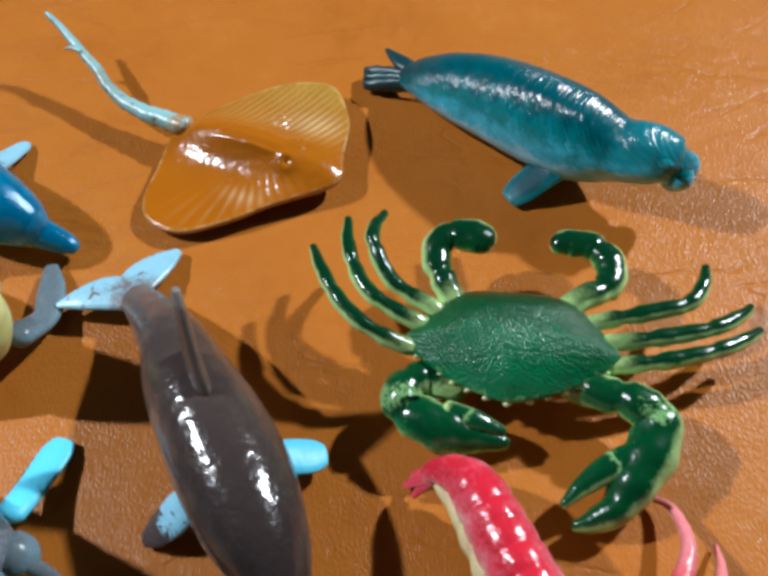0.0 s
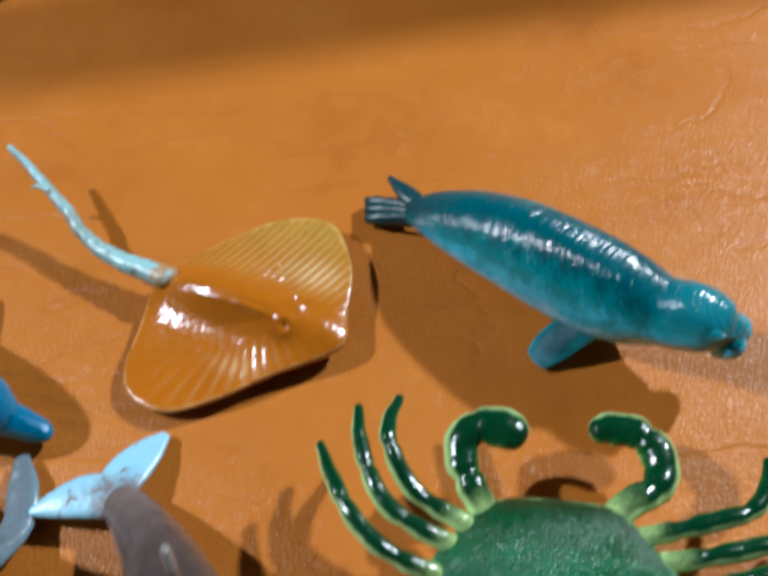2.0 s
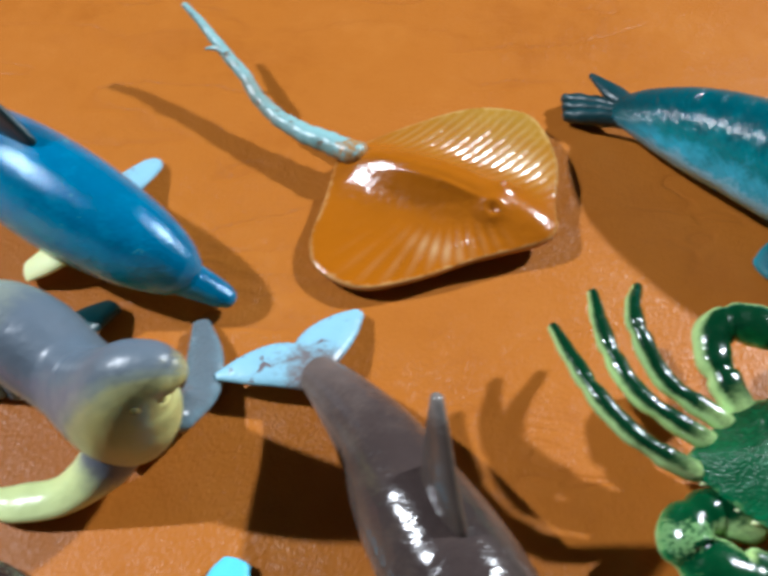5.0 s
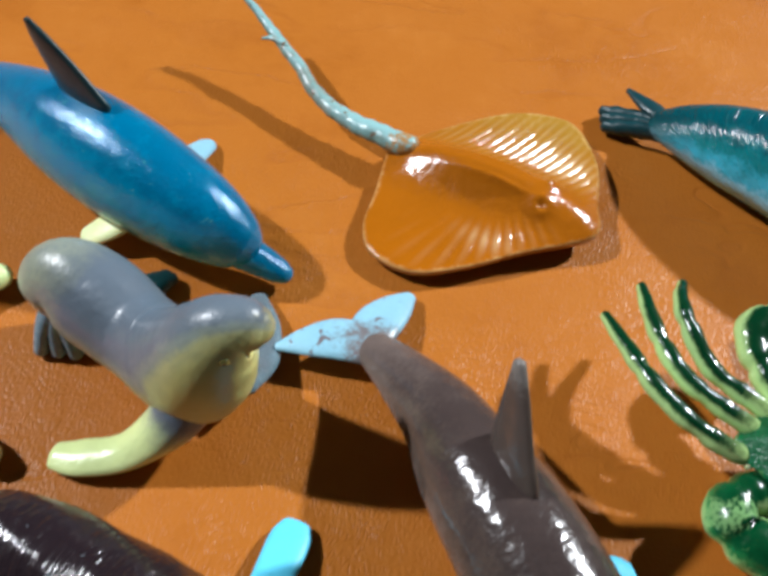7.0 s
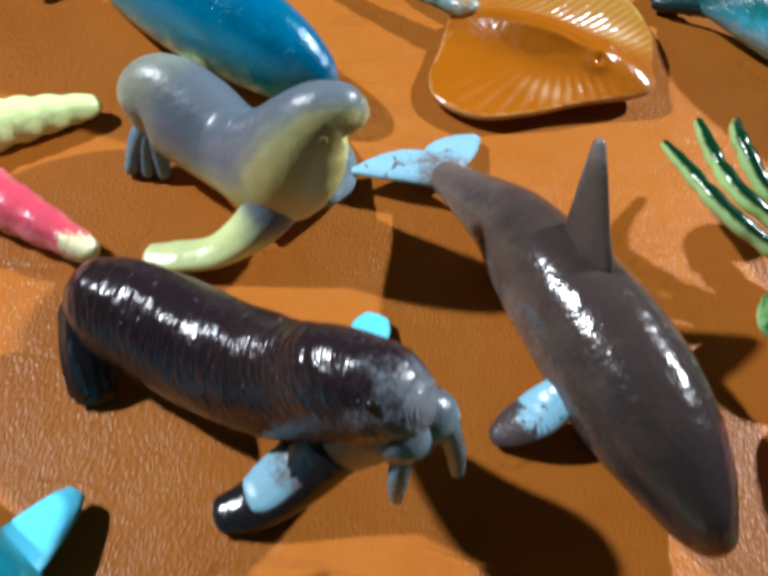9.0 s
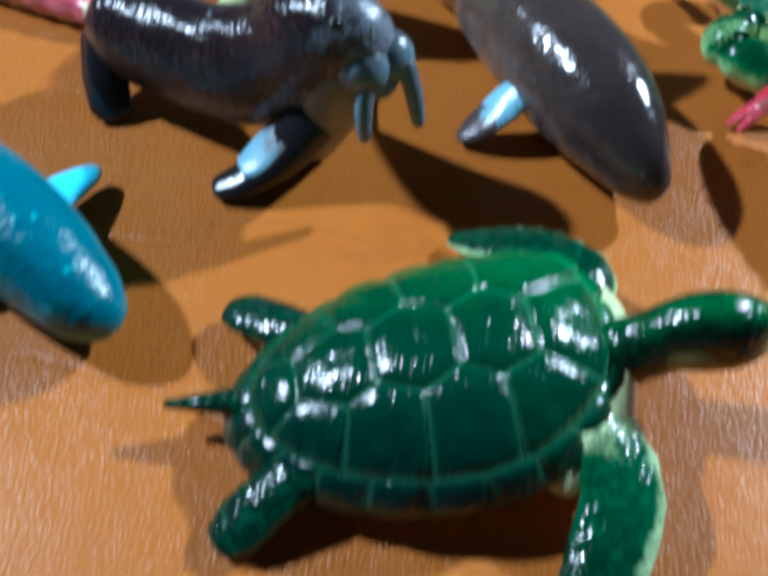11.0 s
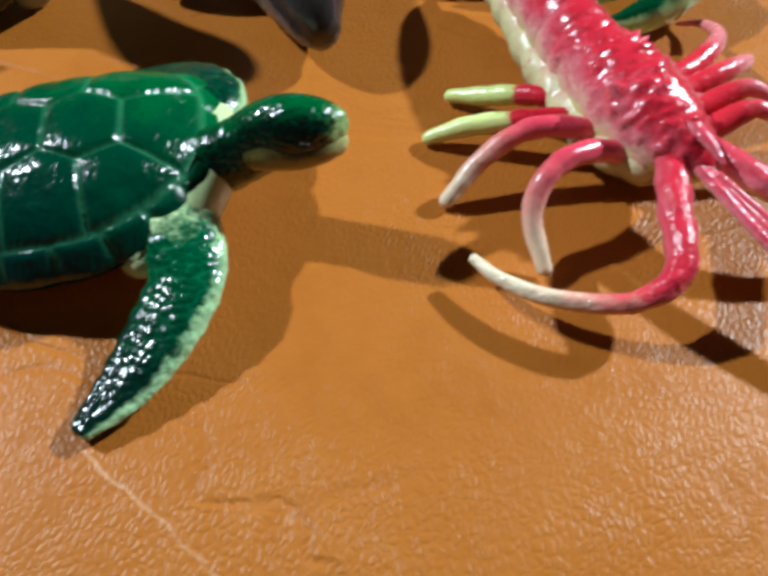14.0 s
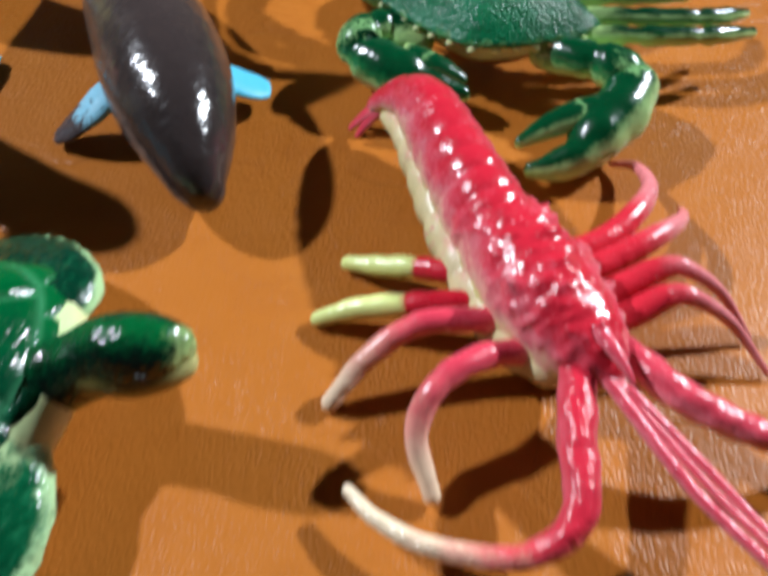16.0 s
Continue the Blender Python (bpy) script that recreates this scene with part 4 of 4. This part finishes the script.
# ---- sea turtle ----
def turtle():
    toy = thing("toy_sea_turtle", -0.4, 0.26, "glossy dark green plastic sea turtle toy with scuted shell", "toy")
    mid, turn = np.array((-0.402, 0.264)), 0.28
    c, s = math.cos(turn), math.sin(turn)
    seeds = [(-0.195, 0), (-0.115, 0), (-0.02, 0), (0.075, 0), (0.16, 0)]
    seeds += [(a, b * w) for a, w in ((-0.15, 0.075), (-0.068, 0.095), (0.028, 0.1), (0.118, 0.092)) for b in (-1, 1)]
    seeds = np.array(seeds)

    def rim(a):
        x, y = math.cos(a), math.sin(a)
        p = 2.0 + (2.0 * max(0.0, x) if y > 0 else -0.12 * max(0.0, x))
        w = (abs(x)**p + abs(y)**p) ** (-1 / p)
        wide = 0.168 * (1 + 0.1 * x - 0.04 * x * x)
        return x * w * (0.242 if x > 0 else 0.248) + 0.004, y * w * wide

    def place(r, a, top):
        x, y = rim(a)
        edge = 1 + 0.018 * abs(math.sin(a * 11)) * (r > 0.9)
        x, y = x * r * edge, y * r * edge
        d = np.sort(np.hypot(seeds[:, 0] - x, (seeds[:, 1] - y) * 1.0))
        gap = (d[1] - d[0]) / 2
        line = math.exp(-(gap / 0.003) ** 2)
        if r > 0.86:
            line = math.exp(-((math.sin(a * 11) * 0.018) / 0.004) ** 2) * (r < 0.985)
        line = max(line, math.exp(-((r - 0.86) / 0.018) ** 2))
        z = 0.06 + 0.094 * (1 - r**2.4) ** 0.75 + 0.16 * x * (1 - 0.2 * r)
        z += 0.0035 * math.sin(math.pi * min(1.0, gap / 0.05))
        if top:
            z -= 0.0045 * line
            # shade painted in: green and scute lines darken towards the near and rear side
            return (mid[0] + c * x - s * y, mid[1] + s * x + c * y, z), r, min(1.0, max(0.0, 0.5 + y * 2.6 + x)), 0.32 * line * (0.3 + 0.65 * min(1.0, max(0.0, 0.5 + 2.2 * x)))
        z = 0.054 + 0.128 * x - 0.014 * (1 - r**4)
        return (mid[0] + c * x - s * y, mid[1] + s * x + c * y, max(z, 0.012)), r, 0.0, 0.0

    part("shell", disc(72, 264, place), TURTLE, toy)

    def under(r, a, top):
        x, y = rim(a)
        x, y = x * r * 0.94 + 0.01, y * r * 0.95
        z = max(0.016, 0.05 + 0.128 * x) if top else 0.012 + max(0.0, 0.038 + 0.128 * x) * r**3
        return (mid[0] + c * x - s * y, mid[1] + s * x + c * y, z), r, r, 0.0

    part("belly_plate", disc(10, 60, under), CREAM, toy, "pale cream belly plate")
    head = part("head", loft([(-0.225, 0.3, 0.075, 0.046, 0.045), (-0.185, 0.309, 0.09, 0.042, 0.046), (-0.145, 0.314, 0.115, 0.038, 0.044), (-0.11, 0.317, 0.142, 0.039, 0.045), (-0.08, 0.316, 0.157, 0.041, 0.043), (-0.052, 0.321, 0.16, 0.036, 0.036), (-0.033, 0.325, 0.158, 0.026, 0.028), (-0.022, 0.327, 0.154, 0.015, 0.019)], 24, 10,
                              swell=lambda u, a: 1 + 0.015 * math.sin(u * 70) * (u < 0.5)), HEAD, toy)
    part("eye", ball((-0.06, 0.279, 0.163), (0.008, 0.005, 0.007)), DARK_EYE, head, "small dark eye")

    part("collar", loft([(-0.25, 0.425, 0.082, 0.018, 0.018), (-0.208, 0.395, 0.088, 0.026, 0.026), (-0.188, 0.34, 0.084, 0.032, 0.036), (-0.19, 0.275, 0.078, 0.034, 0.038), (-0.206, 0.205, 0.072, 0.036, 0.03), (-0.245, 0.16, 0.06, 0.026, 0.022)], 22, 10), COLLAR, toy, "pale cream skin round the neck")
    part("jaw", loft([(-0.13, 0.297, 0.128, 0.022, 0.024), (-0.1, 0.3, 0.137, 0.03, 0.028), (-0.07, 0.306, 0.141, 0.033, 0.028), (-0.045, 0.313, 0.143, 0.028, 0.025), (-0.026, 0.32, 0.143, 0.02, 0.018)], 20, 8), JAW, head, "tan and cream lower jaw")

    def scales(u, a):
        return 1 + 0.05 * math.sin(u * 75) * math.sin(a * 5) * (u > 0.2)

    part("front_flipper", loft([(-0.255, 0.24, 0.085, 0.06, 0.03), (-0.21, 0.208, 0.08, 0.054, 0.028), (-0.178, 0.15, 0.066, 0.046, 0.02), (-0.19, 0.085, 0.042, 0.045, 0.015), (-0.22, 0.012, 0.02, 0.035, 0.011), (-0.252, -0.044, 0.01, 0.016, 0.007)], 22, 10, swell=scales), SKIN, toy)
    part("front_flipper", loft([(-0.25, 0.37, 0.09, 0.05, 0.03), (-0.215, 0.425, 0.09, 0.044, 0.024), (-0.25, 0.472, 0.08, 0.04, 0.018), (-0.31, 0.505, 0.055, 0.036, 0.013), (-0.36, 0.528, 0.03, 0.024, 0.009), (-0.384, 0.54, 0.02, 0.012, 0.006)], 22, 10, swell=scales), SKIN_FAR, toy)
    part("rear_flipper", loft([(-0.52, 0.145, 0.05, 0.035, 0.024), (-0.56, 0.11, 0.04, 0.034, 0.02), (-0.595, 0.075, 0.022, 0.034, 0.015), (-0.612, 0.06, 0.015, 0.024, 0.011)], 18, 8, swell=scales), SKIN_REAR, toy)
    part("rear_flipper", loft([(-0.56, 0.325, 0.05, 0.032, 0.022), (-0.6, 0.34, 0.044, 0.034, 0.018), (-0.645, 0.36, 0.034, 0.032, 0.014), (-0.668, 0.368, 0.028, 0.022, 0.01)], 18, 8, swell=scales), SKIN_REAR, toy)
    part("tail", loft([(-0.61, 0.22, 0.05, 0.02, 0.017), (-0.655, 0.212, 0.05, 0.014, 0.012), (-0.706, 0.204, 0.05, 0.005, 0.005)], 12), SKIN_REAR, toy)


turtle()


# ---- lobster ----
def lobster():
    toy = thing("toy_lobster", 0.3, 0.6, "red plastic lobster toy with lime leg tips and long feelers", "toy")

    def rings(u, a):
        return 1 + 0.075 * abs(math.sin(u * 34)) ** 0.5

    tail = part("tail", loft([(0.098, 0.872, 0.058, 0.014, 0.012), (0.124, 0.868, 0.078, 0.024, 0.022), (0.155, 0.852, 0.094, 0.034, 0.034), (0.18, 0.825, 0.1, 0.042, 0.045), (0.205, 0.775, 0.103, 0.046, 0.053), (0.235, 0.71, 0.104, 0.049, 0.058), (0.265, 0.65, 0.102, 0.052, 0.06), (0.292, 0.6, 0.1, 0.054, 0.06)], 32, 14, swell=rings), RED, toy)
    part("belly", loft([(0.125, 0.855, 0.055, 0.018, 0.018), (0.155, 0.83, 0.06, 0.034, 0.028), (0.185, 0.79, 0.062, 0.046, 0.035), (0.213, 0.735, 0.062, 0.053, 0.04), (0.243, 0.665, 0.06, 0.057, 0.04), (0.275, 0.6, 0.058, 0.062, 0.042),
                        (0.31, 0.54, 0.058, 0.068, 0.044), (0.345, 0.48, 0.062, 0.066, 0.044), (0.38, 0.43, 0.07, 0.046, 0.036)], 28, 16, swell=lambda u, a: 0.9 + 0.07 * abs(math.sin(u * 34)) + 0.03 * math.sin(a * 5 + u * 40)), SCALLOP, toy, "cream yellow scalloped underside")
    for end, wide in (((0.062, 0.868, 0.012), 0.014), ((0.074, 0.888, 0.014), 0.013), ((0.076, 0.848, 0.014), 0.012)):
        part("tail_fan", loft([(0.118, 0.868, 0.066, 0.016, 0.01), (0.5 * (0.118 + end[0]), 0.5 * (0.87 + end[1]), 0.045, wide, 0.007), (*end, wide * 0.5, 0.004)], 14), RED_ARM, tail)
    rng = random.Random(9)
    knobs = [(rng.uniform(0.05, 0.95), rng.uniform(0.25, math.pi - 0.25)) for _ in range(280)]

    def bumps(u, a):
        f = 1.0
        for k, b in knobs:
            d = ((u - k) / 0.017) ** 2 + ((a - b) / 0.06) ** 2
            if d < 9:
                f += 0.1 * math.exp(-d)
        return f + 0.06 * (math.sin(a) < -0.2) * abs(math.sin(u * 18))

    part("carapace", loft([(0.28, 0.63, 0.096, 0.05, 0.056), (0.315, 0.565, 0.1, 0.062, 0.064), (0.354, 0.505, 0.102, 0.069, 0.066), (0.393, 0.45, 0.1, 0.06, 0.058), (0.422, 0.412, 0.1, 0.04, 0.04), (0.436, 0.392, 0.1, 0.022, 0.024)], 48, 22, swell=bumps), RED, toy)
    part("horn", loft([(0.41, 0.43, 0.14, 0.014, 0.012), (0.433, 0.395, 0.14, 0.008, 0.007), (0.45, 0.37, 0.132, 0.003, 0.003)], 10), RED_ARM, toy)
    left = [
        ([(0.3, 0.575, 0.06), (0.255, 0.553, 0.062), (0.205, 0.563, 0.05), (0.15, 0.575, 0.03), (0.102, 0.587, 0.014)], RED_LEG),
        ([(0.31, 0.525, 0.06), (0.265, 0.505, 0.065), (0.2, 0.498, 0.055), (0.13, 0.495, 0.035), (0.078, 0.488, 0.012)], RED_LEG),
        ([(0.33, 0.48, 0.06), (0.275, 0.462, 0.085), (0.21, 0.445, 0.085), (0.155, 0.408, 0.055), (0.116, 0.365, 0.014)], PINK_LEG),
        ([(0.36, 0.44, 0.07), (0.29, 0.4, 0.1), (0.242, 0.355, 0.1), (0.225, 0.31, 0.065), (0.25, 0.262, 0.018)], PINK_LEG),
    ]
    for rows, colour in left:
        width = (0.017, 0.017, 0.0175, 0.0165, 0.011) if colour == RED_LEG else (0.018, 0.018, 0.017, 0.0155, 0.012)
        part("leg", loft([(*p, 0.9 * w, 0.9 * w) for p, w in zip(rows, width)], 14, 8, swell=lambda u, a: 1 - 0.1 * math.exp(-((u - 0.52) / 0.02) ** 2) + 0.04 * math.sin(u * 40 + a * 2)), colour, toy)
    right = [
        [(0.37, 0.59, 0.06), (0.441, 0.633, 0.066), (0.487, 0.69, 0.07), (0.512, 0.754, 0.06), (0.503, 0.821, 0.034), (0.472, 0.847, 0.012)],
        [(0.385, 0.56, 0.06), (0.45, 0.595, 0.07), (0.501, 0.632, 0.08), (0.54, 0.675, 0.07), (0.561, 0.72, 0.045), (0.569, 0.764, 0.012)],
        [(0.4, 0.52, 0.06), (0.461, 0.549, 0.075), (0.5, 0.569, 0.09), (0.53, 0.571, 0.1), (0.585, 0.564, 0.07), (0.638, 0.542, 0.012)],
        [(0.41, 0.48, 0.06), (0.474, 0.51, 0.075), (0.508, 0.527, 0.09), (0.535, 0.525, 0.1), (0.594, 0.52, 0.066), (0.655, 0.49, 0.01)],
    ]
    for rows in right:
        part("leg", loft([(*p, w, w) for p, w in zip(rows, (0.02, 0.019, 0.017, 0.012, 0.0075, 0.004))], 12, 8), RIGHT_LEG, toy)
    claws = [
        [(0.4, 0.44, 0.095, 0.03), (0.397, 0.388, 0.1, 0.032), (0.396, 0.31, 0.098, 0.032), (0.4, 0.232, 0.084, 0.028), (0.35, 0.188, 0.066, 0.02), (0.26, 0.19, 0.05, 0.017), (0.195, 0.215, 0.042, 0.014), (0.158, 0.245, 0.04, 0.01)],
        [(0.42, 0.45, 0.095, 0.032), (0.462, 0.42, 0.1, 0.034), (0.515, 0.378, 0.1, 0.032), (0.604, 0.355, 0.08, 0.028), (0.69, 0.365, 0.05, 0.02), (0.74, 0.4, 0.03, 0.012)],
    ]
    knobbly = lambda u, a: 1 + 0.08 * math.sin(u * 60) * math.sin(a * 3) * (u < 0.6)
    part("claw", loft([(x, y, z, w * 0.68, w * 0.68) for x, y, z, w in claws[0]], 16, 10, swell=knobbly), paint("claw_paint", [(0.0, "DDB39A"), (0.5, "D25A68"), (1.0, "C8283C")], [([(0.5, 0.0), (0.85, 0.9)], "E6D9B8")], rough=0.22, grain=(700.0, 0.0005)), toy)
    part("claw", loft([(x, y, z, w * 0.62, w * 0.62) for x, y, z, w in claws[1]], 16, 10, swell=knobbly), RED_ARM, toy)
    for (x0, y0), (x1, y1), (x2, y2), (x3, y3), w in (((0.425, 0.389), (0.51, 0.281), (0.584, 0.214), (0.66, 0.15), 0.0085), ((0.437, 0.385), (0.528, 0.286), (0.604, 0.216), (0.68, 0.156), 0.0055),
                                                      ((0.452, 0.374), (0.534, 0.3), (0.592, 0.244), (0.66, 0.186), 0.0065), ((0.44, 0.392), (0.5, 0.318), (0.556, 0.262), (0.62, 0.2), 0.004)):
        part("feeler", loft([(x0, y0, 0.108, w, w), (x1, y1, 0.09, w * 0.9, w * 0.9), (x2, y2, 0.078, w * 0.75, w * 0.75), (x3, y3, 0.07, w * 0.5, w * 0.5)], 10, 8), RED_ARM, toy)


lobster()


# ---- starfish at the edge of the group ----
def starfish():
    toy = thing("toy_starfish", -1.42, 1.17, "pink plastic starfish toy with knobbly arms and cream tips", "toy")
    knob = lambda u, a: 1 + 0.16 * abs(math.sin(u * 26)) * abs(math.sin(a * 3 + u * 30))
    tip = paint("starfish_paint", [(0.1, "E3DDB0"), (0.45, "DC8088"), (1.0, "C8485C")], [([(0.9, 0.0), (0.96, 1.0)], "E4E2B4")], rough=0.28)
    for k, (a, reach) in enumerate(((0.53, 0.33), (-0.42, 0.42), (1.85, 0.33), (3.1, 0.33), (4.4, 0.33))):
        rows = [(-1.42 + math.cos(a) * reach * f, 1.17 + math.sin(a) * reach * f, 0.042 - 0.014 * f, w, w * 0.9) for f, w in ((0.0, 0.07), (0.35, 0.05), (0.7, 0.036), (0.98, 0.022))]
        part("arm", loft(rows, 18, 12, swell=knob), LIME if k == 0 else tip, toy, "lime yellow arm" if k == 0 else "")


starfish()


# ---- blue cloth beyond the toys, at the back of the seat ----
def blue_cloth():
    toy = thing("folded_cloth", -1.17, 3.18, "navy blue woven cloth folded on the back of the seat", "cloth", "")
    weave = paint("navy_cloth", [(0.0, "0E2246"), (0.5, "143060"), (1.0, "1A3A70")], rough=0.85, grain=(1600.0, 0.0004), jitter=0.5, sheen=0.2)
    c, s = math.cos(0.564), math.sin(0.564)

    def place(r, a, top):
        x, y = math.cos(a), math.sin(a)
        w = (abs(x)**8 + abs(y)**8) ** (-1 / 8)
        x, y = 0.8 * x * w * r, 0.36 * y * w * r
        z = 0.012 + 0.05 * (1 - r**10) + 0.006 * math.sin(9 * x + 5 * y) * (1 - r**4) if top else 0.004
        return (-1.173 + c * x - s * y, 3.184 + s * x + c * y, z), r, r, 0.0

    part("cloth", disc(16, 96, place), weave, toy)


blue_cloth()
